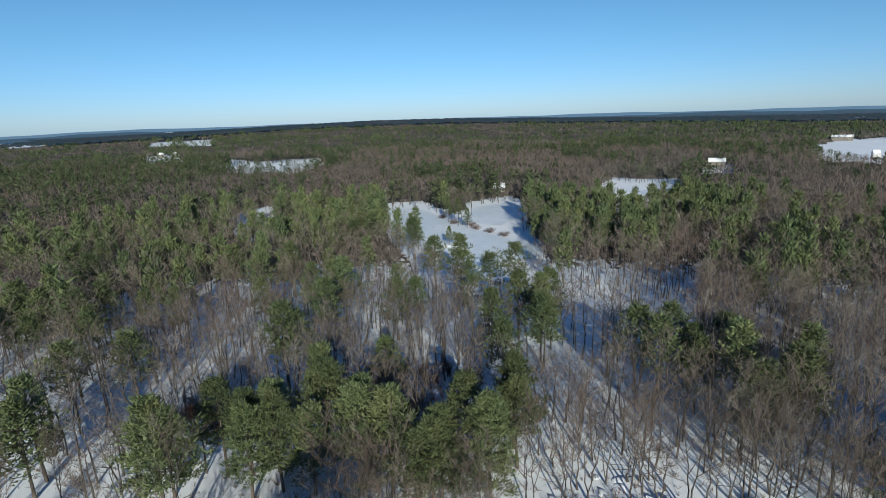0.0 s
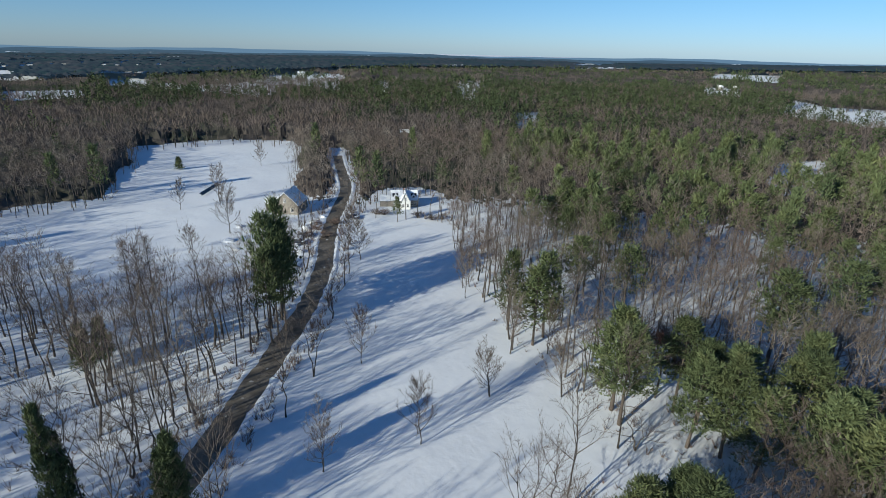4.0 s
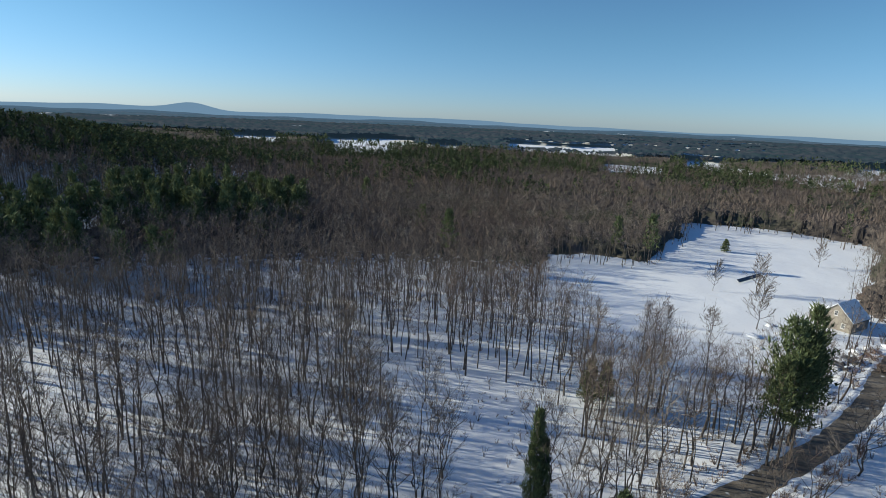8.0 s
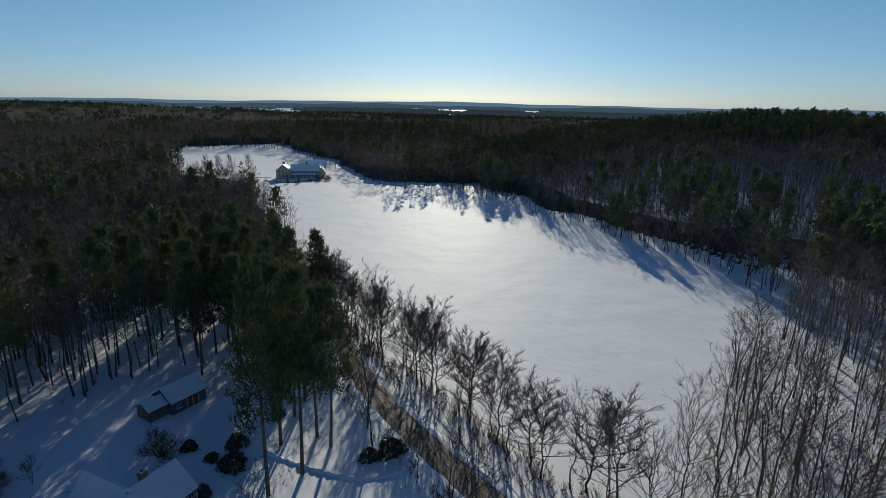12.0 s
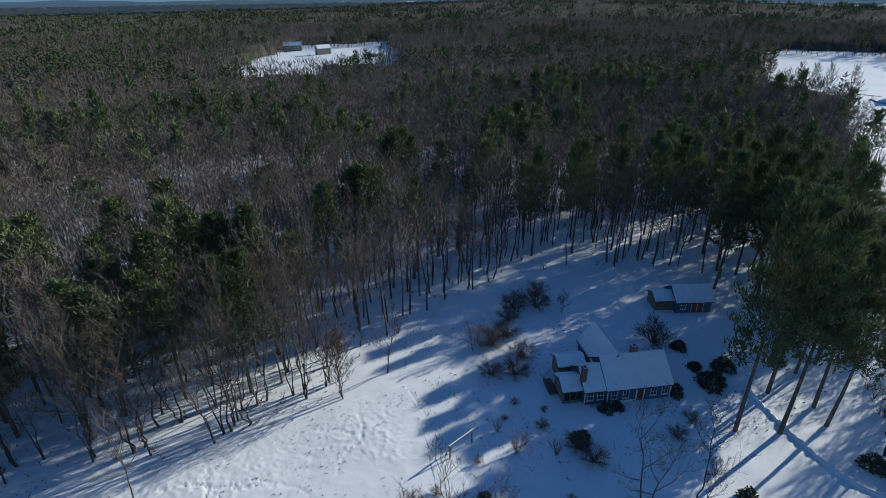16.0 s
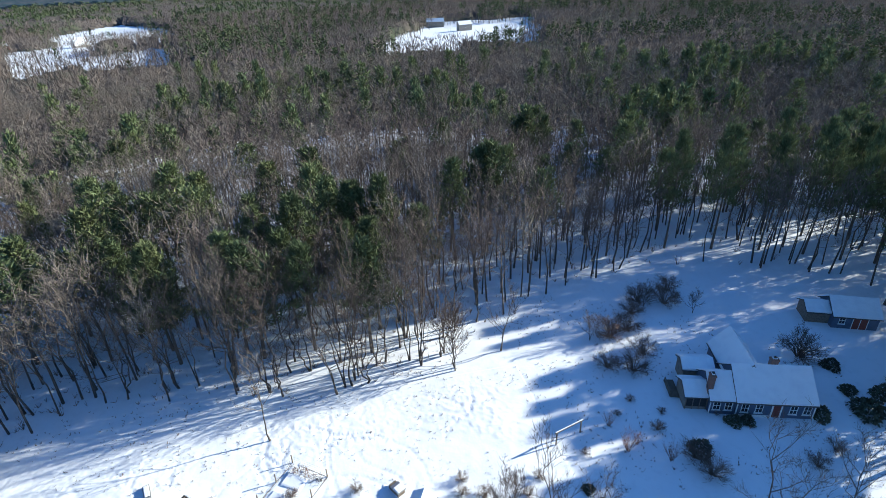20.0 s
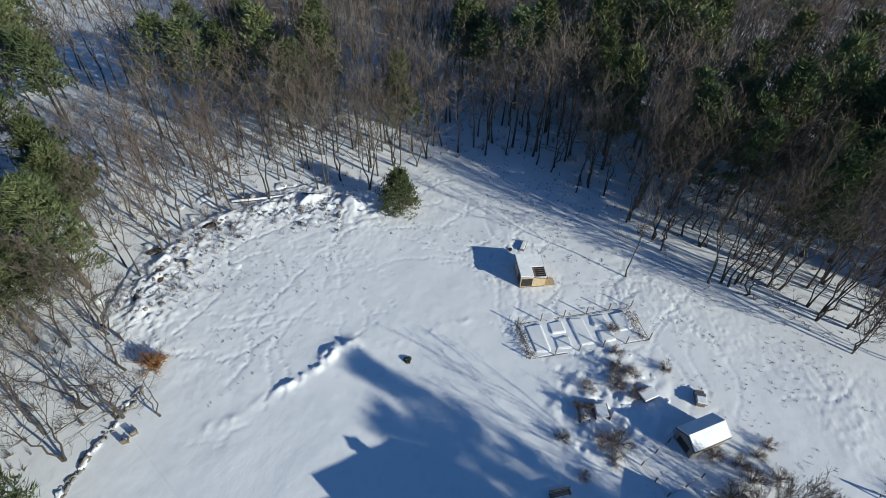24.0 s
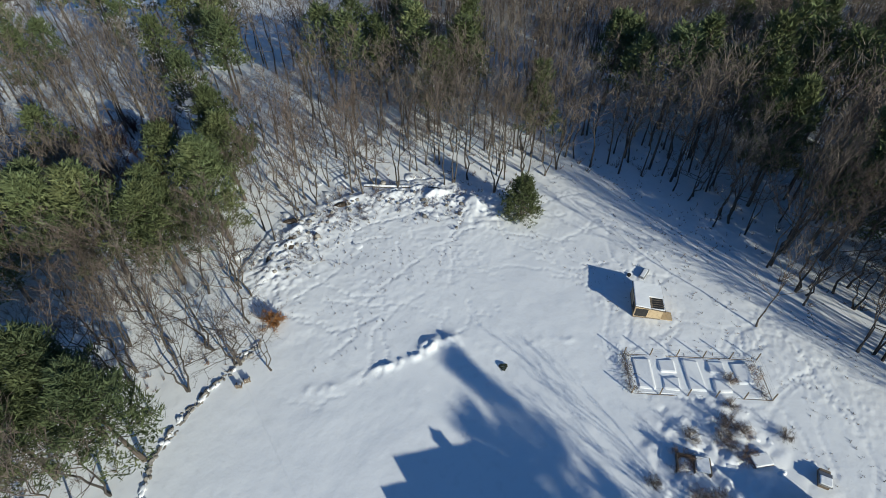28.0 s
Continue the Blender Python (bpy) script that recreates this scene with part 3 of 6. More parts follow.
KEEP_OUT = [(138, -335, 34), (-160, 102, 13), (-173, 61, 12), (60, 395, 8)]


# far clearings, as (from bearing, to bearing, from distance, to distance, share still wooded)
VISTAS = ((-102.4, -91.7, 1430, 1650, 0.9), (-91.2, -77.7, 1380, 1750, 0.84), (-102.2, -91.5, 1060, 1190), (-110.4, -106.9, 985, 1070), (-92.5, -87.2, 650, 705), (-85, -81.9, 800, 920), (-81.1, -71.4, 725, 785, 0.7), (-71.4, -64, 815, 1030, 0.62),
          (-53, -51, 715, 850, 0.5), (-60.2, -58.9, 700, 790, 0.4), (-46.1, -44.2, 420, 460, 0.3), (-40.3, -37.2, 1950, 2500), (-51.5, -50, 640, 910, 0.5), (-130, -126, 1030, 1080), (-121, -112, 1040, 1100), (-120, -114, 790, 830), (-27.9, -26.3, 1330, 1430, 0.2), (-25.5, -23.4, 1260, 1340, 0.2),
          (142.3, 157.7, 1650, 2300, 0.3), (172.5, 174.6, 2250, 2550), (-179.4, -177.6, 2350, 2550), (64.4, 70.5, 500, 600, 0.45), (70, 76.7, 440, 480, 0.6), (96.5, 103, 415, 450, 0.42), (102, 111.5, 450, 520, 0.62), (-22, -13, 655, 682), (17, 22.5, 345, 410),
          (35.5, 42, 700, 880), (-3, 9.5, 205, 240), (25.5, 28, 520, 535), (-29, -26, 890, 920))


# low ground in front of open places, where only brush grows: (polygon, stretch towards it)
LOW_FRONT = [(poly, f) for poly in (POND, POND_ARM, NORTH_FIELD) for f in (1.08, 1.16, 1.25)] + [(ROUGH, 1.0), (ROUGH, 1.1), (GLADE, 1.0), (GLADE, 1.15), (MARSH, 1.08), (BARN_FIELD, 1.06), (BARN_FIELD, 1.13)]


def wooded(x, y):
    ok = np.ones(np.shape(x), dtype=bool)
    # away from the yard the woods' edge is ragged
    sway = np.clip((np.hypot(x, y) - 120) / 8, 0, 11)
    xe, ye = x + (soft_noise(x, y, 17, 91) - 0.5) * sway, y + (soft_noise(x, y, 17, 92) - 0.5) * sway
    for poly in OPEN:
        ok &= ~inside(poly, xe, ye)
    for poly, f in LOW_FRONT:
        ok &= ~inside(poly, x * f, y * f)
    ok &= line_distance(ROAD, x, y) > 4.2
    for cx, cy, r in KEEP_OUT:
        ok &= np.hypot(x - cx, y - cy) > r
    az = np.degrees(np.arctan2(x, y)) + (soft_noise(x, y, 70, 81) - 0.5) * 1.6
    d = np.hypot(x, y) * (1 + 0.14 * (soft_noise(x, y, 60, 82) - 0.5))
    thin_out = soft_noise(x * 7.3, y * 7.3, 6, 77)
    for a0, a1, d0, d1, *left in VISTAS:
        ok &= ~((az > a0) & (az < a1) & (d > d0 / 1.2) & (d < d1) & (thin_out > (left[0] if left else 0.06)))
    return ok


# where pines stand thick: (x, y, radius, share)
PINE_STANDS = ((60, 215, 26, 0.55), (45, 262, 22, 0.5), (100, 240, 40, 0.35), (-40, 235, 22, 0.45), (30, 345, 30, 0.6), (-150, 330, 80, 0.25), (-160, 230, 60, 0.25),
               (92, -140, 30, 0.2), (135, -90, 40, 0.15), (120, 50, 20, 0.3), (-190, -170, 40, 0.42), (-130, -180, 30, 0.3), (-250, -300, 60, 0.45), (-150, -400, 90, 0.4), (0, -360, 70, 0.35), (150, -520, 120, 0.4), (240, -250, 60, 0.3), (-420, 380, 170, 0.6), (-300, 520, 150, 0.55), (-260, 300, 80, 0.4), (-520, -130, 80, 0.5), (-560, 70, 70, 0.6), (-470, 210, 60, 0.5))
BARE_STANDS = ((-20, -68, 22), (-70, -60, 60), (-130, -50, 60), (-200, 60, 50), (-360, 60, 130), (-300, -60, 110), (-215, -60, 60), (-160, -110, 60), (-270, -10, 80), (-230, 110, 70), (-160, 160, 36), (10, 110, 16))


def pine_share(x, y):
    r = np.hypot(x, y)
    patch = soft_noise(x, y, 70, 1) * 0.65 + soft_noise(x, y, 19, 2) * 0.35
    s = np.where(r < 300, np.clip((patch - 0.5) * 2.0, 0.04, 0.17), np.clip((patch - 0.5) * 6, 0.05, 0.7)) * np.clip((r - 100) / 80, 0.12, 1.0)
    for cx, cy, r in BARE_STANDS:
        s = s * (1 - 0.93 * np.exp(-((x - cx) ** 2 + (y - cy) ** 2) / (2 * (r * 0.7) ** 2)))
    az = np.degrees(np.arctan2(x, y))
    s = s * np.where((az < -115) & (np.hypot(x, y) < 330), 0.5, 1.0)
    s = s * np.where((az > 45) & (az < 160) & (np.hypot(x, y) > 150), 0.55, 1.0)
    for cx, cy, r, p in PINE_STANDS:
        s = np.maximum(s, p * (np.hypot(x - cx, y - cy) < r))
    return s


def tallness(x, y):
    """The old woods south of the blue house and of the road stand taller."""
    x, y = np.asarray(x), np.asarray(y)
    return 1 + 0.22 * ((x > 64) & (x < 130) & (y > -45) & (y < 45)) + 0.2 * ((x < -20) & (x > -150) & (y > -130) & (y < 20)) + 0.18 * ((np.asarray(y) < -62) & (np.asarray(x) > 20) & (np.asarray(x) < 130) & (np.asarray(y) > -170))


# single pines of the nearer woods, stand by stand
STAND_NORTH = [(-42, 66), (-36, 74), (-32, 74), (-26, 70), (-21, 69), (-20, 78), (-14, 74), (-9, 66), (-2, 65), (2, 72), (10, 79), (-65, 74), (-39, 64), (-28, 75), (-22, 82), (-14, 69), (-13, 38), (-19, 46), (-16, 43), (-21, 41), (-3, 61), (-30, 68)]
STAND_RIGHT = [(36, 96), (44, 100), (46, 95), (54, 98), (53, 92), (48, 75), (62, 86), (54, 76)]
STAND_LEFT = [(-104, 108), (-104, 120), (-103, 124), (-120, 163), (-83, 122), (-71, 91), (-64, 70), (-97, 121), (-85, 115), (-120, 168), (-106, 153), (-62, 96), (-96, 171), (-95, 180), (-87, 175), (-66, 160), (-53, 146), (-34, 102), (-48, 160), (-37, 140), (-28, 137), (-40, 189), (-36, 206), (-41, 226), (-107, 126), (-115, 173), (-91, 178), (-33, 106), (-29, 119), (-32, 143)]
STAND_MID = [(-4, 159), (4, 162), (17, 124), (22, 122), (9, 111), (6, 130), (-8, 127), (-14, 142), (20, 153), (12, 148), (-35, 218), (-29, 206), (-42, 208), (-13, 203), (-13, 125), (4, 148), (20, 110), (10, 95), (-12, 93), (25, 128)]
STAND_EAST = [(96, 45), (97, 38), (110, 32), (105, 26), (75, 28), (76, 18), (114, 14), (111, 5), (96, 16), (73, 7), (81, 0), (89, -7), (102, -29), (134, -16), (142, -30), (141, -53), (116, -56), (138, -83), (112, -67), (192, -133), (163, -138), (97, -69), (116, -107), (102, -114), (82, -105), (148, -148), (152, 55), (230, -6), (141, 22), (87, 45), (76, -4), (147, -59), (131, -64), (139, -102), (103, 44), (83, 63), (95, 56), (112, 44), (124, -76), (84, 36), (90, 52), (70, -2), (80, 10), (92, 2), (84, -13), (96, -22), (106, -36), (101, -31), (112, -47), (94, -40)]
STAND_NORTHEAST = [(38, 91), (44, 88), (58, 81), (79, 63), (78, 56), (79, 30), (86, 39), (98, 33), (98, 26), (89, 15), (84, 8), (98, 5), (89, -2), (73, 15), (20, 107), (10, 74), (5, 65), (50, 86), (81, 51)]
STAND_SOUTH = [(51, -104), (46, -92), (40, -86), (103, -148), (86, -132), (67, -114), (74, -126), (44, -98), (52, -116), (36, -79), (56, -122), (48, -124), (44, -110), (54, -110), (50, -132), (62, -132), (84, -122)]
STAND_ROAD = [(-93, 28), (-99, 30), (-104, 34.5), (-96, 32), (-101, 33), (-95, 30), (-106, 35), (-183, -59)]
placed = []
for group_pines in (STAND_NORTH, STAND_RIGHT, STAND_LEFT, STAND_MID, STAND_EAST, STAND_NORTHEAST, STAND_SOUTH, STAND_ROAD):
    for px, py in group_pines:
        k = rng.uniform(0.85, 1.1)
        tall = 1.3 if group_pines is STAND_ROAD else float(tallness(px, py))
        pine(px, py, k * tall, k * (1.25 if group_pines in (STAND_ROAD, STAND_SOUTH) else rng.uniform(1.4, 1.75)))
        placed.append((px, py))
for px, py in ((32, -60), (29, -65), (27, -72), (39, -77), (35, -71), (30, -74), (47, -90), (53, -93), (60, -90), (43, -86), (49, -98), (57, -99), (40, -82), (65, -97), (52, -105), (36, -84), (46, -104)):
    k = rng.uniform(1.05, 1.15) if px < 26.5 else rng.uniform(1.58, 1.7) if py > -70 else rng.uniform(1.18, 1.38)
    tall_pine(px, py, k, rng.uniform(1.2, 1.5))
    placed.append((px, py))
for px, py in ((62, -99), (72, -101), (77, -108), (86, -97), (80, -116), (93, -80), (58, -108), (98, -98), (84, -104), (66, -113), (74, -121), (89, -66), (86, -75), (83, -84), (79, -91), (75, -96)):
    tall_pine(px, py, rng.uniform(1.15, 1.32), rng.uniform(1.0, 1.25))
    placed.append((px, py))

# the woods that the camera passes nearest: each tree is a thing
x, y = jitter_grid(0, 150, 4.2, 1.7)
keep = wooded(x, y)
x, y = x[keep], y[keep]
x2, y2 = jitter_grid(56, 150, 5.4, 1.8)
keep = wooded(x2, y2) & (x2 > 40)
x, y = np.concatenate([x, x2[keep]]), np.concatenate([y, y2[keep]])
r = np.hypot(x, y)
clear_of = np.min(np.hypot(x[:, None] - np.array(placed)[None, :, 0], y[:, None] - np.array(placed)[None, :, 1]), 1)
keep = clear_of > 3.4
x, y, r = x[keep], y[keep], r[keep]
is_pine = rng.random(len(x)) < pine_share(x, y) * 0.35
is_pine &= np.hypot(x + 20, y + 70) > 20
thin = soft_noise(x, y, 12, 9)
bare_i = np.where(~is_pine & (thin > np.where(x > 48, 0.14, np.where((x < -25) & (y < 5), 0.25, 0.22))))[0]
bare_i = bare_i[np.argsort(r[bare_i])]
pine_i = np.where(is_pine)[0]
pine_i = pine_i[np.argsort(r[pine_i])]
for k in bare_i[:240]:
    maple(x[k], y[k], float(tallness(x[k], y[k])) * rng.choice((0.5, 0.8, 0.95, 1.05, 1.15)) * rng.uniform(0.9, 1.08), rng.uniform(0.9, 1.35))
for k in pine_i[:130]:
    pine(x[k], y[k], rng.uniform(0.75, 1.12), rng.uniform(0.95, 1.35))


def places(x, y, lo, hi, wide=(0.8, 1.2)):
    return np.stack([x, y, ground_z(x, y), rng.uniform(lo, hi, len(x)), rng.uniform(*wide, len(x))], 1)


def stuff(name, templates, where, material, label, category):
    v, f = joined(templates, where, rng)
    return tagged(new(name, mesh_from(name, v, f, material)), label, category, kind="stuff")


def woods(name, bare, pines, bp, pp, twig=TWIG, needle=NEEDLE):
    """A stretch of woods (the far ones hide their trunks): trunks, twigs and pine crowns each in one object under a common Empty."""
    e = thing(name, Matrix(), "mixed winter woods of leafless hardwoods and pines", "woods", kind="stuff")
    for nm, templates, where, material in (("hardwood_trunks", [g[0].arrays() for g in bare], bp, BARK), ("hardwood_twigs", [g[1].arrays() for g in bare], bp, twig), ("pine_trunks", [g[0].arrays() for g in pines], pp, PINE_BARK), ("pine_crowns", [g[1].arrays() for g in pines], pp, needle)):
        if not len(where) or (name == "distant_woods" and "trunks" in nm):
            continue
        state = rng.bit_generator.state
        v, f = joined(templates, where, np.random.default_rng(len(where)))
        rng.bit_generator.state = state
        tagged(part(nm, mesh_from(nm, v, f, material), None, e), kind="stuff")


MID_BARE = [fuzz_tree_geo(80 + s, 16, 9, 162, 0.034, 4) for s in range(8)]
MID_PINE = [pine_geo(90 + s, 18, 1.0, 5, 0.95, 0.36, 0.19, 4, 1.3) for s in range(4)]
b, p = bare_i[240:], pine_i[130:]
bare_at, pine_at = places(x[b], y[b], 0.6, 1.15, (0.9, 1.4)), places(x[p], y[p], 0.75, 1.12)
bare_at[:, 3] *= tallness(x[b], y[b])
pine_at[:, 3] *= tallness(x[p], y[p])
woods("near_woods", MID_BARE, MID_PINE, bare_at, pine_at)

LOW_BARE = [fuzz_tree_geo(100 + s, 16, 5, 75, 0.06, 3, 0.95, False) for s in range(6)]
LOW_PINE = [pine_geo(110 + s, 18, 1.3, 4, 1.4, 0.34, 0.19, 3, 1.5) for s in range(4)]
x, y = jitter_grid(150, 300, 4.7, 1.5)
x2, y2 = jitter_grid(140, 300, 6.4, 1.6)
keep2 = (y2 < 0.25 * x2 + 25) | (x2 > 60)
x, y = np.concatenate([x, x2[keep2]]), np.concatenate([y, y2[keep2]])
keep = wooded(x, y)
x, y = x[keep], y[keep]
is_pine = rng.random(len(x)) < pine_share(x, y)
woods("middle_woods", LOW_BARE, LOW_PINE, places(x[~is_pine], y[~is_pine], 0.7, 1.1, (0.9, 1.3)), places(x[is_pine], y[is_pine], 0.7, 1.12), TWIG, NEEDLE)


def far_bare(seed):
    """A hazy far crown: thin upright sprays in a dome."""
    rnd = random.Random(seed)
    tk, cr = Geo(), Geo()
    tk.tube([Vector((0, 0, 0)), Vector((0, 0, 13))], [0.16, 0], 3)
    for i in range(20):
        a, q = rnd.uniform(0, 6.28), math.sqrt(rnd.random()) * 2.6
        z = 8.0 + 4.2 * math.sqrt(1 - (q / 2.7) ** 2) + rnd.uniform(-1.8, 0.6)
        d = Vector((math.cos(a) * 0.25 * q, math.sin(a) * 0.25 * q, 1.0)) + jolt(rnd) * 0.35
        sliver(cr, Vector((math.cos(a) * q, math.sin(a) * q, z)), d.normalized(), rnd.uniform(1.4, 2.8), rnd.uniform(0.1, 0.2), rnd)
    return tk, cr


def far_pine(seed):
    """A far pine: a ragged cone of short sprays."""
    rnd = random.Random(seed)
    tk, cr = Geo(), Geo()
    tk.tube([Vector((0, 0, 0)), Vector((0, 0, 14))], [0.22, 0], 3)
    for i in range(34):
        t = (i + rnd.random()) / 34
        a, z = i * 2.4 + rnd.uniform(-0.4, 0.4), 6.0 + 11.5 * t
        w = 2.9 * (1.06 - t) ** 0.7 * rnd.uniform(0.5, 1.1)
        d = (Vector((math.cos(a), math.sin(a), 0.35 + 0.8 * t)) + jolt(rnd) * 0.4).normalized()
        sliver(cr, Vector((math.cos(a) * w * 0.5, math.sin(a) * w * 0.5, z)), d, rnd.uniform(1.1, 2.0), rnd.uniform(0.35, 0.65), rnd)
    return tk, cr


FAR_BARE, FAR_PINE = [far_bare(s) for s in range(5)], [far_pine(s) for s in range(5)]
x, y = jitter_grid(300, 760, 6.3, 1.4)
x2, y2 = jitter_grid(300, 520, 8.0, 1.6)
keep2 = (y2 < 0.25 * x2 + 25) & (x2 < 40)
x3, y3 = jitter_grid(300, 600, 5.2, 1.6)
keep3 = np.hypot(x3 + 140, y3 + 370) < 150  # the close-grown hill in the south-west
x, y = np.concatenate([x, x2[keep2], x3[keep3]]), np.concatenate([y, y2[keep2], y3[keep3]])
keep = wooded(x, y)
x, y = x[keep], y[keep]
is_pine = rng.random(len(x)) < pine_share(x, y)
woods("far_woods", FAR_BARE, FAR_PINE, places(x[~is_pine], y[~is_pine], 0.8, 1.2, (1.0, 1.6)), places(x[is_pine], y[is_pine], 0.7, 1.1, (1.0, 1.5)), FAR_TWIG, FAR_NEEDLE_SHADED)


def clump(seed, top, half):
    """Several far crowns close together, as tufts of short sprays."""
    rnd = random.Random(seed)
    tk, cr = Geo(), Geo()
    tk.tube([Vector((0, 0, 0)), Vector((0, 0, 9))], [0.4, 0], 3)
    for crown in range(5):
        a, q = rnd.uniform(0, 6.28), rnd.uniform(0, 9)
        mid, tall = Vector((math.cos(a) * q, math.sin(a) * q, 0)), top * rnd.uniform(0.75, 1.1)
        for i in range(6):
            t = i / 5
            b = i * 2.4 + crown
            w = 2.4 * (1.05 - t)
            p = mid + Vector((math.cos(b) * w, math.sin(b) * w, tall * (0.5 + 0.4 * t)))
            sliver(cr, p, (Vector((math.cos(b) * 0.4, math.sin(b) * 0.4, 1)) + jolt(rnd) * 0.4).normalized(), rnd.uniform(1.8, 3.4), half * rnd.uniform(0.7, 1.3), rnd)
    return tk, cr


def canopy_start(a):
    """Where the joined distant canopy takes over from single crowns, by bearing."""
    off = (np.degrees(a) - 262 + 180) % 360 - 180
    return 1420 - 640 * np.exp(-(off / 40) ** 2)


x, y = jitter_grid(760, 1450, 19.0)
keep = wooded(x, y)
OPENINGS = soft_noise(x, y, 90, 31) * 0.6 + soft_noise(x, y, 30, 33) * 0.4
west = np.degrees(np.arctan2(x, y))
keep &= np.hypot(x, y) < canopy_start(np.arctan2(x, y)) + 60
keep &= OPENINGS < np.where((west < -45) & (west > -130), 0.72, 0.8)
x, y = x[keep], y[keep]
is_pine = rng.random(len(x)) < np.clip((soft_noise(x, y, 130, 4) * 0.5 + soft_noise(x, y, 45, 5) * 0.5 - 0.4) * 4, 0.1, 0.9)
woods("distant_woods", [clump(s, 11, 0.5) for s in range(5)], [clump(9 + s, 14, 1.0) for s in range(5)], places(x[~is_pine], y[~is_pine], 0.8, 1.1), places(x[is_pine], y[is_pine], 0.8, 1.15), FAR_TWIG, FAR_NEEDLE_SHADED)


def shrub_geo(seed, h, stems, twigs, wide=0.012):
    """A leafless many-stemmed shrub."""
    rnd = random.Random(seed)
    g = Geo()
    for i in range(stems):
        a = rnd.uniform(0, 6.28)
        d = Vector((math.cos(a) * rnd.uniform(0.1, 0.8), math.sin(a) * rnd.uniform(0.1, 0.8), 1)).normalized()
        p0 = Vector((math.cos(a), math.sin(a), 0)) * 0.1 * h * rnd.random()
        ln = h * rnd.uniform(0.6, 1.05)
        g.tube([p0, p0 + d * ln], [wide * 1.8, 0], 3)
        for k in range(twigs):
            u = rnd.uniform(0.25, 0.95)
            e = (d + Vector((rnd.uniform(-1, 1), rnd.uniform(-1, 1), rnd.uniform(-0.1, 0.8))) * 0.8).normalized()
            q = p0 + d * ln * u
            s = e.cross(Vector((rnd.uniform(-1, 1), rnd.uniform(-1, 1), 0.3))).normalized() * wide
            g.tri(q - s, q + s, q + e * h * rnd.uniform(0.15, 0.35))
    return g


SCRUB = [shrub_geo(200 + s, 1.6, 7, 7, 0.02).arrays() for s in range(5)]
x, y = jitter_grid(26, 104, 2.2, 1.6)
keep = wooded(x, y) & (soft_noise(x, y, 6, 14) > 0.36)
stuff("forest_litter", [shrub_geo(210 + s, 0.9, 4, 4, 0.022).arrays() for s in range(4)], places(x[keep], y[keep], 0.3, 1.2, (0.6, 1.6)), SHRUB, "fallen twigs and low brush on the snowy forest floor", "brush")
x, y = jitter_grid(20, 170, 5.0)
keep = wooded(x, y) & (soft_noise(x, y, 9, 12) > 0.42)
x, y = x[keep], y[keep]
stuff("undergrowth", SCRUB, places(x, y, 0.4, 1.5, (0.6, 1.3)), SHRUB, "leafless brown undergrowth in the snowy woods", "undergrowth")

FAR_SCRUB = [shrub_geo(230 + s, 2.6, 5, 5, 0.05).arrays() for s in range(5)]
x, y = jitter_grid(150, 280, 7.4, 1.5)
keep = wooded(x, y) & (soft_noise(x, y, 14, 13) > 0.35)
x, y = x[keep], y[keep]
stuff("undergrowth", FAR_SCRUB, places(x, y, 0.6, 1.5, (0.8, 1.6)), SHRUB, "leafless brown undergrowth in the farther woods", "undergrowth")

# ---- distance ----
# air haze painted into the canopy: a bluish base colour plus blue emission
def hazy_canopy_mat(name, haze_glow):
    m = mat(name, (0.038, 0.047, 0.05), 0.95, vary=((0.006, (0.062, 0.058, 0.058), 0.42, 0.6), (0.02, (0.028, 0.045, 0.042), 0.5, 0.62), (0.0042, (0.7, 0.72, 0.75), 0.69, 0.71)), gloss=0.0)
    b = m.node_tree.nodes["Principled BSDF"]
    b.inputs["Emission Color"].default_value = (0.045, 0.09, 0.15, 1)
    b.inputs["Emission Strength"].default_value = haze_glow
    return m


rr = np.geomspace(740, 2620, 72)
aa = np.linspace(0, 2 * np.pi, 1600, endpoint=False)
cx, cy = rr[:, None] * np.sin(aa), rr[:, None] * np.cos(aa)
cover = wooded(cx, cy) & (rr[:, None] > canopy_start(aa))
cz = np.where(cover, ground_z(cx, cy) + 12 + rng.uniform(-2.2, 2.2, cx.shape), ground_z(cx, cy) - 1)
dv = np.stack([cx, cy, cz], 2).reshape(-1, 3)
ii, jj = np.meshgrid(np.arange(71), np.arange(1600), indexing="ij")
jn = (jj + 1) % 1600
df = np.stack([ii * 1600 + jj, ii * 1600 + jn, (ii + 1) * 1600 + jn, (ii + 1) * 1600 + jj], 2).reshape(-1, 4)[:, ::-1]
df = df[cover.reshape(-1)[df].all(1)]
# the outer ring emits more, for thicker haze
for ring, haze_glow in enumerate((0.22, 0.7)):
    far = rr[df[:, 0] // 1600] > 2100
    tagged(new("distant_forest", mesh_from("distant_forest", dv, df[far == bool(ring)], hazy_canopy_mat("hazed_canopy", haze_glow))), "distant forest canopy reaching to the horizon under painted blue haze", "forest", kind="stuff")

# the farthest hills: a plain backdrop, its blue of distance painted as glowing haze
def haze_blue(name, color):
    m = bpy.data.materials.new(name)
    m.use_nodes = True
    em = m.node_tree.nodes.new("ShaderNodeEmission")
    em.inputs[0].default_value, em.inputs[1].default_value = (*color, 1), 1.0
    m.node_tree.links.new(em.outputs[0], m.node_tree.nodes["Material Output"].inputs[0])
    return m


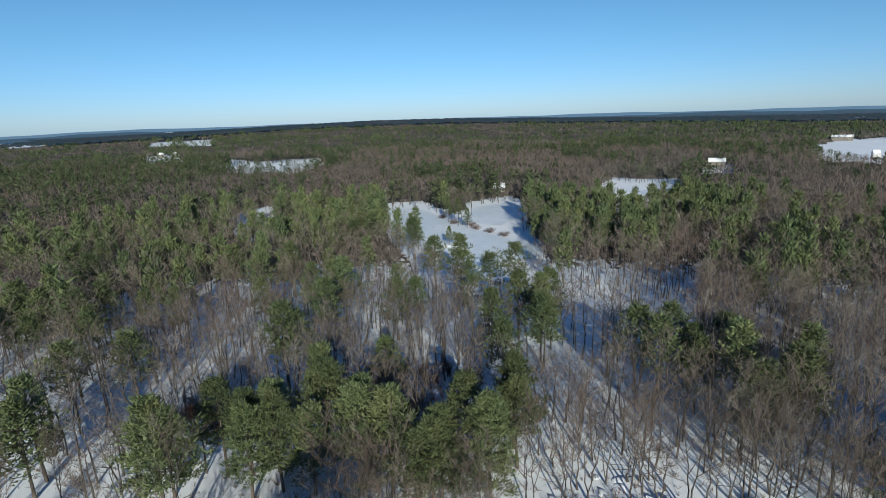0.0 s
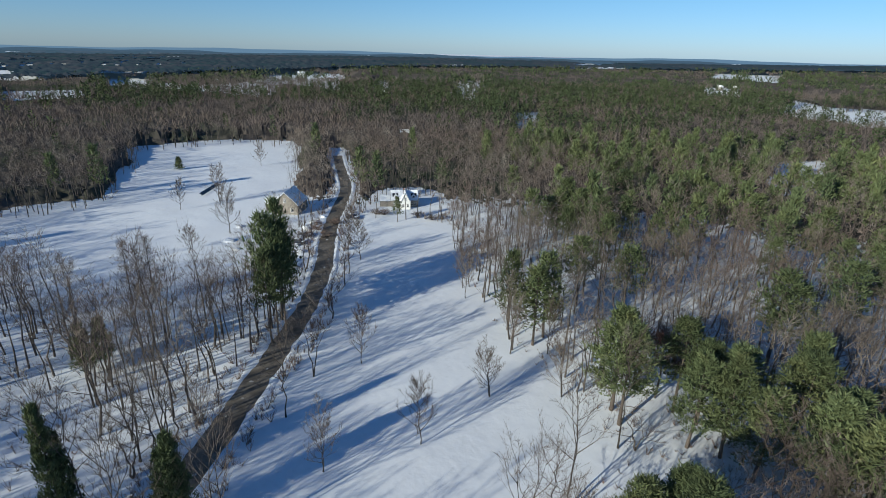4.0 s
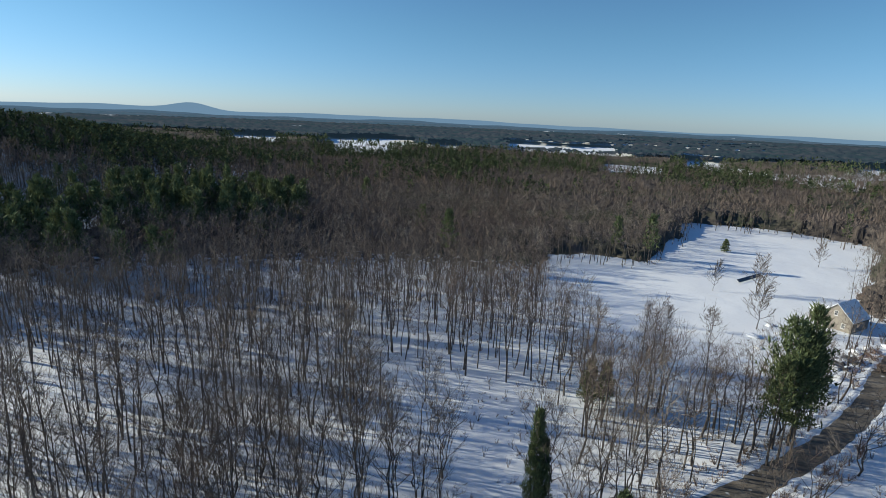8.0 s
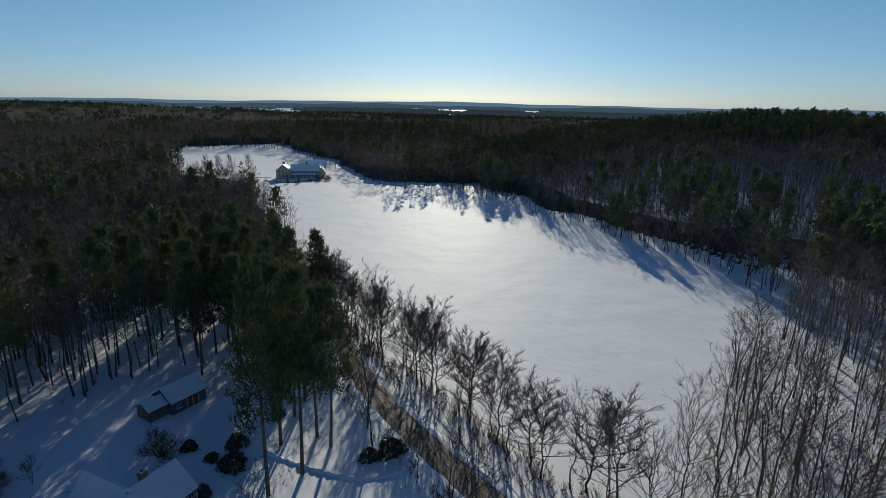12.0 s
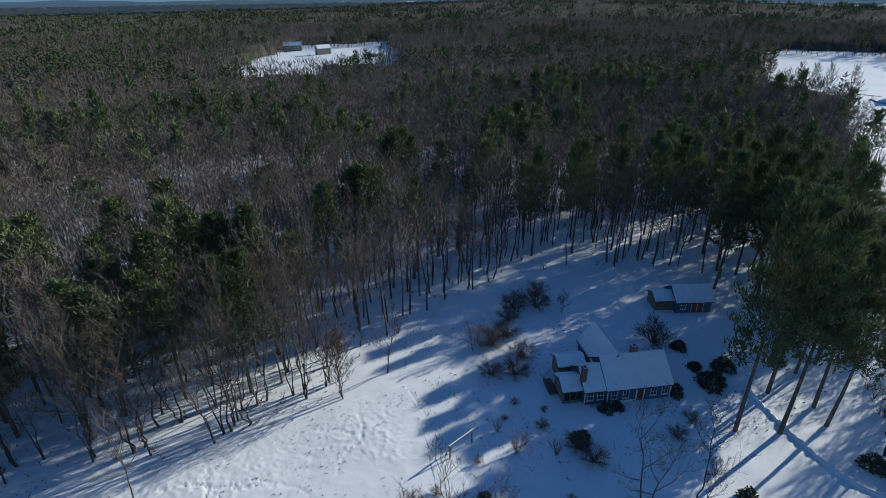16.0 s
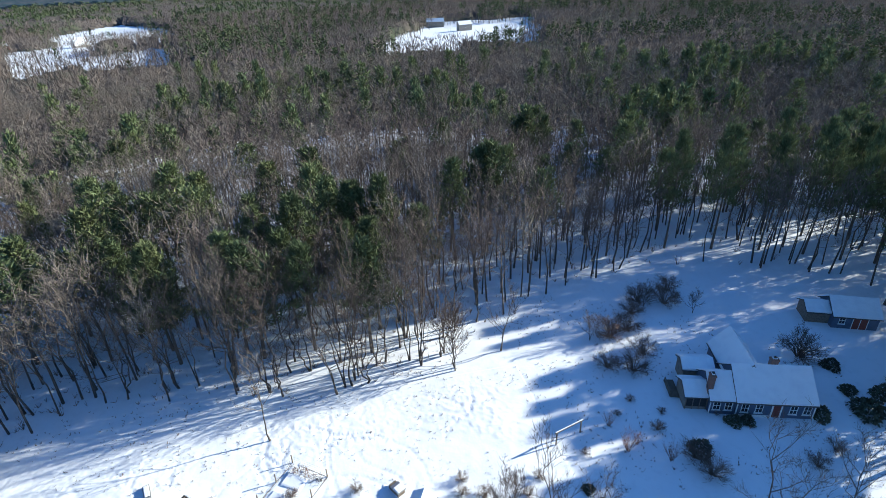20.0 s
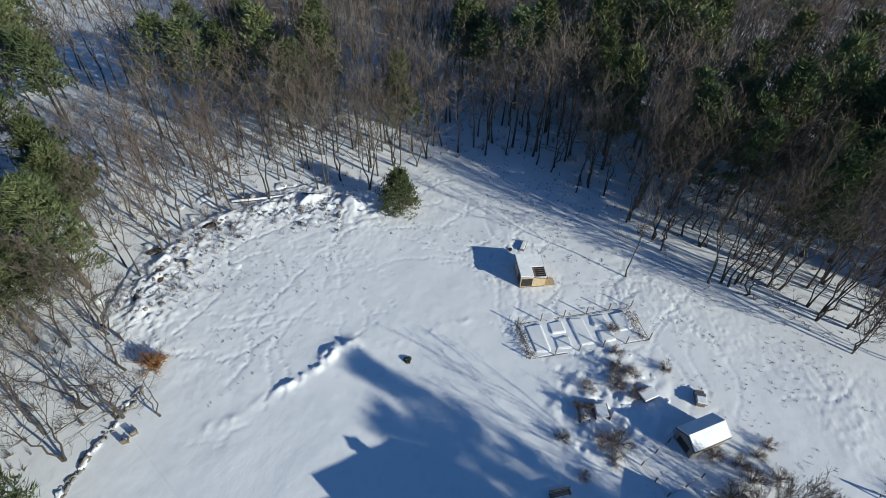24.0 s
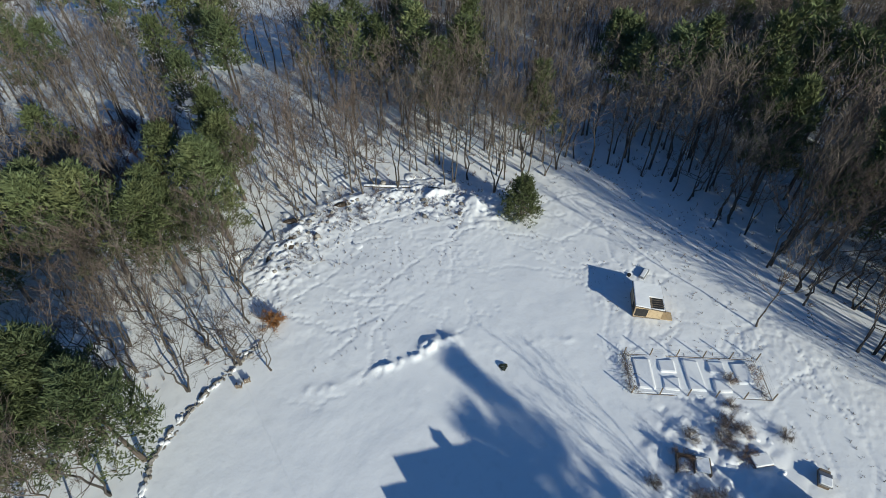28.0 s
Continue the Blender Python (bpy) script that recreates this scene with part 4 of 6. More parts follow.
aa = np.linspace(0, 2 * np.pi, 1440, endpoint=False)
deg = (np.degrees(aa) + 180) % 360 - 180
ridge = -0.56 + 0.04 * np.sin(aa * 9) + 0.035 * np.sin(aa * 23 + 1) + 0.015 * np.sin(aa * 61)
for az, up, wide in ((-133.2, 0.62, 2.2), (-136, 0.2, 4.0), (-141.5, 0.16, 3.0), (-146, 0.1, 6.0), (-120, 0.16, 9.0), (175, 0.08, 12.0), (70, 0.1, 14.0), (92, 0.22, 6.0), (-105, 0.12, 8.0), (-48, -0.16, 10.0)):
    ridge = ridge + up * np.exp(-(((deg - az + 180) % 360 - 180) / wide) ** 2)
low_ridge = -0.8 + 0.07 * np.sin(aa * 13 + 2) + 0.05 * np.sin(aa * 31) + 0.02 * np.sin(aa * 83)
k = np.arange(1440)
bf = np.stack([k, (k + 1) % 1440, (k + 1) % 1440 + 1440, k + 1440], 1)
for nm, far_r, el, color, words in (("backdrop", 3400.0, ridge, (0.125, 0.215, 0.335), "far hills along the horizon in painted haze blue"), ("backdrop", 2640.0, low_ridge, (0.06, 0.105, 0.165), "nearer wooded ridges of the distance in painted haze slate-blue")):
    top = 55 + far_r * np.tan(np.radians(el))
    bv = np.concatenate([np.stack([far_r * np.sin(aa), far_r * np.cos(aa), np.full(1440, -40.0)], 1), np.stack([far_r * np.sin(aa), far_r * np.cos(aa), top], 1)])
    tagged(new(nm, mesh_from(nm, bv, bf, haze_blue("haze_blue_hills", color))), words, "hills", kind="structure")

# the close-grown lower storey of the far woods, which hides the snow from so low an angle
THICKET = mat("far_thicket", (0.11, 0.094, 0.083), 0.95, vary=((0.012, (0.07, 0.08, 0.055), 0.46, 0.58), (0.09, (0.15, 0.128, 0.113), 0.5, 0.68)), gloss=0.0)
N_T, N_R = 1440, 190
rt = np.geomspace(190, 1480, N_R)
at_ = np.linspace(0, 2 * np.pi, N_T, endpoint=False)
tx, ty = rt[:, None] * np.sin(at_), rt[:, None] * np.cos(at_)
tx, ty = tx + rng.uniform(-1, 1, tx.shape), ty + rng.uniform(-1, 1, ty.shape)
crowns = soft_noise(tx, ty, 5, 91) * 2.2 + soft_noise(tx, ty, 40, 92) * 2.0 - 2.0
tz = ground_z(tx, ty) + np.clip((rt - 200) / 170, -0.3, 1)[:, None] * (8.5 + crowns) + rng.uniform(-0.7, 0.7, tx.shape)
grown = wooded(tx, ty) & wooded(tx * 0.94, ty * 0.94) & wooded(tx * 0.97, ty * 0.97) & (np.hypot(tx + 185, ty + 380) > 190) & (rt[:, None] < canopy_start(at_) + 40)
deep = grown & np.roll(grown, 1, 1) & np.roll(grown, -1, 1)
deep[1:] &= grown[:-1]
deep[:-1] &= grown[1:]
core = deep & np.roll(deep, 2, 1) & np.roll(deep, -2, 1)
core[2:] &= deep[:-2]
core[:-2] &= deep[2:]
bare_z = ground_z(tx, ty)
tz = np.where(core, tz, np.where(deep, bare_z + (tz - bare_z) * 0.3, bare_z - 0.3))
tv = np.stack([tx, ty, tz], 2).reshape(-1, 3)
ii, jj = np.meshgrid(np.arange(N_R - 1), np.arange(N_T), indexing="ij")
jn = (jj + 1) % N_T
tf = np.stack([ii * N_T + jj, ii * N_T + jn, (ii + 1) * N_T + jn, (ii + 1) * N_T + jj], 2).reshape(-1, 4)[:, ::-1]
ok = grown.reshape(-1)[tf].all(1)
tagged(new("thicket", mesh_from("thicket", tv, tf[ok], THICKET, True)), "close-grown brown thicket under the far woods", "thicket", kind="stuff")

# ---- lone trees and lawn trees ----
for px, py, k, w in ((-123, 63, 0.95, 1.0), (-77, 39, 0.95, 0.8), (-56, 52, 0.85, 0.8), (-49, 62, 0.9, 0.9), (-53, 36, 0.95, 0.8), (-56, 22, 0.9, 0.65), (-164, 40, 1.2, 1.1), (-198, 33, 0.9, 0.7), (-202, 47, 1.1, 1.0), (-255, 80, 0.9, 0.8), (-156, 27, 0.55, 0.7), (-93, 75, 1.0, 0.7), (-88, 72, 1.1, 0.7), (-64, 64, 1.0, 0.75), (-60, 70, 1.0, 0.8)):
    (field_tree if math.hypot(px, py) > 100 else spreading)(px, py, k * 1.15, w * 1.2)
for px, py in ((-126, 8.5), (-127, 13), (-124.5, 10.5)):
    larch(px, py, rng.uniform(0.95, 1.1), 1.1)
for px, py, k in ((55, 13, 0.85), (63, -14, 0.7), (65, -22, 0.75), (32, -17, 1.0), (24, -20, 0.9), (30, -20, 0.8), (2, 41, 0.7), (27, -38, 1.05), (26, -46, 0.9), (-116, 90, 0.9)):
    maple(px, py, k, k * 1.1)
ROW = [(52.7, -134), (42.5, -121.5), (35.2, -113.5), (26.3, -102), (15.9, -93), (5.6, -82), (-5.8, -70), (-17, -62.5)]
for (ax, ay), (bx, by) in zip(ROW, ROW[1:]):
    for k in range(5):
        u = (k + rng.uniform(0, 0.9)) / 5
        px, py = ax + (bx - ax) * u + rng.uniform(-2.2, 2.2), ay + (by - ay) * u + rng.uniform(-2.2, 2.2)
        if k % 2:
            maple(px, py, rng.uniform(0.8, 1.15), rng.uniform(0.95, 1.3))
        else:
            field_tree(px, py, rng.uniform(1.25, 1.75), rng.uniform(1.4, 1.9), text="round-headed leafless tree in the row beside the snowy field")
for px, py in ((-72, 2), (-76, 6), (-88, 16), (-98, 24), (-104, 32), (-96, 42), (-110, 52), (-116, 56), (-108, 38), (-78, 30), (-70, 22)):
    maple(px, py, rng.uniform(0.85, 1.2), rng.uniform(1.0, 1.3))
for px, py, k in ((22.8, -12.1, 0.5), (23.6, -14.6, 0.55), (36.6, -13.3, 0.55), (37.5, -14.5, 0.45), (34.5, -12, 0.5), (27.3, -11, 0.5), (62.3, -13.9, 0.8), (25.5, -46.3, 0.5)):
    spreading(px, py, k * 1.5, k * 0.95)
pine(-146.6, 89.4, 0.5, 0.6)
maple(-163.1, 84.4, 0.7, 0.9)
# old pines along the crest of the south-western hill
for t in range(16):
    pine(-250 + 9 * t + rng.uniform(-5, 5), -318 - 3.5 * t + rng.uniform(-14, 14), rng.uniform(0.95, 1.4), rng.uniform(1.1, 1.5))
spruce(44, 46, 1.15, 1.75, text="round-topped dark evergreen at the edge of the snowy clearing")
spruce(-264, 46, 0.9, 1.1)
for px, py, k, w in ((-56.4, 4.3, 1.0, 1.0), (-57.2, 3.4, 0.85, 0.9), (-64.6, -7, 1.25, 0.8), (-66, -6, 0.9, 0.7), (-100, -2, 0.7, 1.0), (-103, 1, 0.65, 0.9), (-49, -26, 0.55, 0.8), (-43, -33, 0.5, 0.9)):
    column(px, py, k, w)
for px, py in ((-33, -78), (-30, -72), (-60, -42), (-48, -60)):
    beech(px, py, rng.uniform(0.5, 0.9), 0.9)


# ---- buildings ----
def at_front(fl, fr):
    """The pose of a building from the left and right ends of its front."""
    return Matrix.LocRotScale((fl[0], fl[1], gz(*fl)), Euler((0, 0, math.atan2(fr[1] - fl[1], fr[0] - fl[0]))), None)


def gable_block(parent, x0, x1, y0, y1, wall, ridge, wall_mat, along_x=True, lap=0.3, snow=0.22, name="wall"):
    """Walls with gables, a shingled roof and the snow on it."""
    bm = bmesh.new()
    if along_x:
        ym = (y0 + y1) / 2
        prism(bm, [(y0, -0.3), (y1, -0.3), (y1, wall), (ym, ridge), (y0, wall)], x0, x1)
        k = (ridge - wall) / (ym - y0)
        slab = lambda lift, out, th: prism(bmesh.new(), [(y0 - out, wall - k * out + lift), (ym, ridge + lift), (y1 + out, wall - k * out + lift), (y1 + out, wall - k * out + lift + th), (ym, ridge + lift + th), (y0 - out, wall - k * out + lift + th)], x0 - out, x1 + out)
    else:
        xm = (x0 + x1) / 2
        prism(bm, [(-x1, -0.3), (-x0, -0.3), (-x0, wall), (-xm, ridge), (-x1, wall)], y0, y1)
        k = (ridge - wall) / (xm - x0)
        slab = lambda lift, out, th: prism(bmesh.new(), [(-x1 - out, wall - k * out + lift), (-xm, ridge + lift), (-x0 + out, wall - k * out + lift), (-x0 + out, wall - k * out + lift + th), (-xm, ridge + lift + th), (-x1 - out, wall - k * out + lift + th)], y0 - out, y1 + out)
    turn = Matrix() if along_x else Matrix.Rotation(math.pi / 2, 4, "Z")

    def put(nm, b, m, label=""):
        bmesh.ops.transform(b, matrix=turn, verts=b.verts)
        return part(nm, b, m, parent, label)

    w = put(name, bm, wall_mat)
    put("roof", slab(0.01, lap, 0.12), SHINGLE)
    s = slab(0.135, lap - 0.06, snow)
    bmesh.ops.subdivide_edges(s, edges=[e for e in s.edges if e.calc_length() > 1.5], cuts=5, use_grid_fill=True)
    for v in s.verts:
        v.co.z += noise.noise(v.co * 0.8 + Vector((x0, y0, 3))) * 0.07 * (1 if v.co.z > 0 else 0)
    put("roof_snow", s, ROOF_SNOW, "thick snow lying on the roof")
    return w


def window(parent, x, z, w=0.8, h=1.25, y=0.0, facing=-1, side=False):
    """A double-hung window on a wall facing -y (or, with side, facing x): white frame, panes, muntins."""
    def plate(x0, z0, x1, z1, d0, d1):
        d0, d1 = y + facing * d0, y + facing * d1
        lo, hi = min(d0, d1), max(d0, d1)
        return boxed(lo, x0, z0, hi, x1, z1) if side else boxed(x0, lo, z0, x1, hi, z1)

    fr = bmesh.new()
    t = 0.08
    rings = []
    for d in (0.0, 0.07):
        for o in (t, 0.0):
            c = [(x - w / 2 - o, z - o), (x + w / 2 + o, z - o), (x + w / 2 + o, z + h + o), (x - w / 2 - o, z + h + o)]
            yy = y + facing * d
            rings.append([fr.verts.new((yy, a, b) if side else (a, yy, b)) for a, b in c])
    for p, q in ((0, 2), (2, 3), (3, 1)):
        for i in range(4):
            fr.faces.new((rings[p][i], rings[p][(i + 1) % 4], rings[q][(i + 1) % 4], rings[q][i]))
    win = part("window", fr, WHITE_PAINT, parent, "white-framed sash window")
    part("sash_bar", plate(x - w / 2, z + h * 0.48, x + w / 2, z + h * 0.54, 0.032, 0.06), WHITE_PAINT, win)
    part("muntin", plate(x - 0.025, z, x + 0.025, z + h, 0.032, 0.055), WHITE_PAINT, win)
    part("pane", plate(x - w / 2, z, x + w / 2, z + h, 0.0, 0.03), GLASS, win, "dark reflecting glass")
    part("sill", plate(x - w / 2 - 0.18, z - 0.17, x + w / 2 + 0.18, z - 0.12, 0.0, 0.14), WHITE_PAINT, win)
    return win


def chimney(parent, x, y, z0, z1, w=0.75, d=0.6):
    bm = boxed(x - w / 2, y - d / 2, z0, x + w / 2, y + d / 2, z1, bevel=0.02)
    box(bm, x - w / 2 - 0.06, y - d / 2 - 0.06, z1 - 0.25, x + w / 2 + 0.06, y + d / 2 + 0.06, z1 - 0.08)
    c = part("chimney", bm, BRICK, parent, "weathered brick chimney")
    part("chimney_cap", boxed(x - w * 0.3, y - d * 0.3, z1, x + w * 0.3, y + d * 0.3, z1 + 0.12, bevel=0.03), ROOF_SNOW, c, "cap of snow")
    part("flue", boxed(x - 0.14, y - 0.14, z1 + 0.1, x + 0.14, y + 0.14, z1 + 0.3), DARK, c)


def door(parent, x, z=0.1, w=0.95, h=2.05, y=0.0, material=RED_PAINT, surround=True):
    fr = bmesh.new()
    for a in ((x - w / 2 - 0.18, z, x - w / 2, z + h), (x + w / 2, z, x + w / 2 + 0.18, z + h), (x - w / 2 - 0.25, z + h, x + w / 2 + 0.25, z + h + 0.25)):
        box(fr, a[0], y - 0.09, a[1], a[2], y, a[3])
    dr = part("door", boxed(x - w / 2, y - 0.05, z, x + w / 2, y, z + h), material, parent)
    if surround:
        part("door_frame", fr, WHITE_PAINT, dr, "white door surround")
    else:
        fr.free()
    part("door_handle", boxed(x + w * 0.33, y - 0.1, z + 1.0, x + w * 0.33 + 0.05, y - 0.05, z + 1.12), METAL, dr)
    return dr


# the blue house
hs = thing("house", at_front((44.0, -48.0), (41.0, -57.2)), "slate-blue clapboard cape house with white trim and snowy roofs", "house")
gable_block(hs, 0, 9.7, 0, 7.6, 2.55, 5.5, BLUE_WALL)
gable_block(hs, -3.35, 0, 0.25, 6.2, 2.45, 4.7, BLUE_WALL)
gable_block(hs, -6.3, -3.35, 1.0, 4.8, 2.2, 3.2, GREY_WALL, name="porch")
gable_block(hs, -5.2, -1.2, 6.2, 9.2, 2.5, 3.3, GREY_WALL)
gable_block(hs, 0.1, 5.0, 3.7, 12.0, 2.9, 5.75, BLUE_WALL, along_x=False)
chimney(hs, 5.3, 4.2, 4.6, 6.6, 0.95, 0.75)
chimney(hs, -3.3, 1.6, 2.0, 5.7, 0.6, 0.95)
for wx in (1.0, 2.8, 7.1, 8.8):
    window(hs, wx, 0.85)
window(hs, -2.5, 0.85, y=0.25)
window(hs, -1.0, 0.85, y=0.25)
window(hs, 3.8, 1.0, y=9.7, facing=1, side=True)
window(hs, 10.4, 1.0, y=0.2, facing=-1, side=True)
door(hs, 5.0)
part("porch_screen", boxed(-6.2, 0.94, 0.5, -3.5, 1.0, 1.9), DARK, hs, "dark screened porch opening")
for wx in (-6.2, -5.3, -4.4, -3.5):
    part("porch_post", boxed(wx - 0.05, 0.9, 0, wx + 0.05, 1.0, 2.1), OLD_WOOD, hs)
part("corner_board", boxed(-0.08, -0.04, 0, 0.08, 0.02, 2.5), WHITE_PAINT, hs)
part("corner_board", boxed(9.62, -0.04, 0, 9.78, 0.02, 2.5), WHITE_PAINT, hs)
part("corner_board", boxed(-3.42, 0.21, 0, -3.27, 0.27, 2.4), WHITE_PAINT, hs)
part("water_table", boxed(0.1, -0.03, 0.0, 4.3, 0.0, 0.35), WHITE_PAINT, hs)
part("deck_rail", boxed(-7.6, 3.2, 0.9, -7.5, 6.2, 1.0), OLD_WOOD, hs)
part("deck", boxed(-7.6, 3.0, 0.1, -6.3, 6.4, 0.3), OLD_WOOD, hs)
for wy in (3.2, 4.7, 6.1):
    part("deck_post", boxed(-7.6, wy, 0.0, -7.5, wy + 0.1, 1.0), OLD_WOOD, hs)

# the garage with red doors
ga = thing("garage", at_front((57.0, -76.0), (54.3, -82.2)), "small blue garage with red doors and a snowy roof", "garage")
gable_block(ga, 0, 6.7, 0, 5.6, 2.3, 4.2, BLUE_WALL)
gable_block(ga, -3.4, 0, 1.2, 5.0, 2.0, 3.0, OLD_WOOD, name="lean_to")
window(ga, 1.3, 0.95)
for wx in (3.4, 4.5):
    part("garage_door", boxed(wx - 0.5, -0.05, 0.05, wx + 0.5, 0.0, 2.05), RED_PAINT, ga, "red boarded garage door")
for wx in (2.85, 3.92, 5.05):
    part("door_trim", boxed(wx - 0.05, -0.07, 0.05, wx + 0.05, -0.02, 2.1), WHITE_PAINT, ga)
part("corner_board", boxed(6.62, -0.04, 0, 6.78, 0.02, 2.25), WHITE_PAINT, ga)

# the large house beyond the big field
HOUSE_SHRUBS = []
mn = thing("house", at_front((152, -330), (124, -338)), "large cream country house with several snowy gables", "house")
gable_block(mn, 0, 9, 0, 10, 5.2, 9.0, CREAM, along_x=False)
gable_block(mn, 9, 27, 2.5, 11, 4.6, 8.6, CREAM)
gable_block(mn, 27, 31, 1.0, 10, 4.0, 7.0, CREAM, along_x=False)
gable_block(mn, 12, 30, 22, 31, 5.2, 9.2, GREY_WALL)
gable_block(mn, 24, 29, 11, 22, 4.0, 6.5, CREAM, along_x=False)
gable_block(mn, 10, 25, 0.2, 2.5, 2.4, 3.0, CREAM, name="porch")
for wx in (2.2, 4.5, 6.8):
    window(mn, wx, 0.9, 1.1, 1.6)
    window(mn, wx, 3.4, 1.1, 1.5)
for wx in (11, 13.4, 15.8, 18.2, 20.6, 23, 25.4):
    window(mn, wx, 0.8, 1.2, 1.5, y=0.2)
    window(mn, wx, 3.0, 1.1, 1.4, y=2.5)
chimney(mn, 4.5, 6, 8.0, 10.4, 1.3, 1.0)
chimney(mn, 19, 6.7, 8.0, 10.2, 1.3, 1.0)
ribbon("garden_wall", [(124, -326), (132, -318), (142, -315), (150, -317), (156, -322)], 0.7, 0.0, STONE, "low curved stone garden wall in front of the large house", "wall", 0, 0.8)
ribbon("farm_track", [(158, -336), (176, -330), (200, -300), (212, -280)], 2.6, 0.06, ASPHALT, "ploughed drive leading to the large house", "drive")
for px, py in ((137, -313), (131, -316)):
    spruce(px, py, 0.55, 0.55, text="small clipped conical evergreen on the terrace")
for px, py, k in ((123, -327, 1.3), (119, -330, 1.6), (126, -323, 0.9), (116, -327, 1.2), (121, -322, 0.8)):
    HOUSE_SHRUBS.append((px, py, k))
for px, py in ((178, -322), (184, -318), (190, -314), (168, -326)):
    field_tree(px, py, 1.5, 1.0)

# the white house by the west field
wh = thing("house", at_front((-162.5, 96.5), (-156, 107.5)) @ Matrix.Scale(0.8, 4), "house with a white front gable and walls greyed for shade beyond the west field", "house")
# grey wall material here stands for white walls lying in shade
gable_block(wh, 0, 12, 0, 8, 3.2, 6.6, GREY_WALL)
gable_block(wh, -5, 0, 1, 6, 2.6, 4.2, GREY_WALL)
gable_block(wh, 4.2, 8.6, -3.5, 4.5, 3.2, 7.4, WHITE_PAINT, along_x=False)
for wx in (1.5, 3.4, 9.4, 10.9):
    window(wh, wx, 1.0)
for wx, wz in ((5.4, 1.0), (7.4, 1.0), (6.4, 3.9)):
    window(wh, wx, wz, y=-3.5)
for wx in (2.2, 10.2):
    dm = bmesh.new()
    prism(dm, [(-wx - 1, 3.6), (-wx + 1, 3.6), (-wx + 1, 4.9), (-wx, 5.7), (-wx - 1, 4.9)], 0.8, 3.0)
    bmesh.ops.transform(dm, matrix=Matrix.Rotation(math.pi / 2, 4, "Z"), verts=dm.verts)
    part("dormer", dm, WHITE_PAINT, wh)
    window(wh, wx, 4.1, 0.8, 0.9, y=0.8)
chimney(wh, 6, 5, 5.6, 7.6)

# the barn house behind the roadside pines
bh = thing("house", at_front((-177, 58), (-171, 65)), "grey shingled house with a steep snowy gable by the road", "house")
gable_block(bh, 0, 9, 0, 10, 3.2, 7.4, GREY_WALL, along_x=False)
gable_block(bh, -3.5, 0, 3, 8, 2.6, 4.2, GREY_WALL)
for wx in (2.2, 6.8):
    window(bh, wx, 1.0)
window(bh, 4.5, 4.2)
window(bh, -1.8, 1.0, y=3)

# roof lights on the sunny slope, and the low bank of dark panels in the field beyond
for wx in (1.2, 2.7, 9.5, 11.0):
    ob = part("skylight", boxed(-0.55, -0.9, 0.0, 0.55, 0.9, 0.12), GLASS, wh, "dark roof light clear of snow")
    ob.matrix_basis = Matrix.LocRotScale((wx, 1.9, 5.18), Euler((math.atan2(3.4, 4.0), 0, 0)), None)
sp = thing("panel_array", at_front((-212, 43.6), (-228, 55)), "long low bank of dark blue panels standing in the snowy field", "solar panels")
for k in range(9):
    ob = part("panel", boxed(0, 0, 0, 1.85, 1.5, 0.08), GLASS, sp, "dark blue glass panel")
    ob.matrix_basis = Matrix.LocRotScale((k * 1.92, 0, 0.4), Euler((radians(28), 0, 0)), None)
    part("post", boxed(k * 1.92 + 0.9, 0.9, -0.2, k * 1.92 + 1.0, 1.0, 0.86), METAL, sp)


# cars by the road
CAR_PAINT = mat("dark_blue_car_paint", (0.03, 0.045, 0.08), 0.3, 0.3, thing=0.4)
TYRE = mat("tyre_rubber", (0.02, 0.02, 0.02), 0.85, vary=((5, (0.05, 0.05, 0.05), 0.5, 0.7),))


def parked_car(x, y, a, label):
    c = thing("car", pose(x, y, gz(x, y) + 0.06, 0, 0, a), label, "car", "parked cars")
    part("body", prism(bmesh.new(), [(-2.1, 0.35), (2.1, 0.35), (2.15, 0.7), (1.9, 0.85), (-1.9, 0.9), (-2.15, 0.75)], -0.85, 0.85), CAR_PAINT, c)
    part("cabin", prism(bmesh.new(), [(-1.6, 0.89), (1.0, 0.86), (0.3, 1.42), (-1.2, 1.45)], -0.74, 0.74), GLASS, c, "dark glass cabin")
    part("roof", boxed(-0.7, -1.2, 1.44, 0.7, 0.3, 1.5, bevel=0.02), CAR_PAINT, c)
    part("roof_snow", boxed(-0.66, -1.1, 1.5, 0.66, 0.25, 1.66, bevel=0.06), ROOF_SNOW, c, "slab of snow on the roof")
    part("bonnet_snow", boxed(-0.7, 1.05, 0.84, 0.7, 1.85, 0.95, bevel=0.04), ROOF_SNOW, c)
    for wx in (-0.86, 0.7):
        for wy in (-1.35, 1.35):
            bm = bmesh.new()
            bmesh.ops.create_cone(bm, cap_ends=True, segments=14, radius1=0.32, radius2=0.32, depth=0.16, matrix=Matrix.Translation((wx + 0.08, wy, 0.32)) @ Matrix.Rotation(math.pi / 2, 4, "Y"))
            part("wheel", bm, TYRE, c)


parked_car(-157.5, 78.5, -60, "small dark car with a snow-covered roof parked beside the road")
parked_car(-149, 58, -35, "snow-covered dark car parked by the barn house")
parked_car(-144, 54, -50, "snow-covered dark car parked by the barn house")

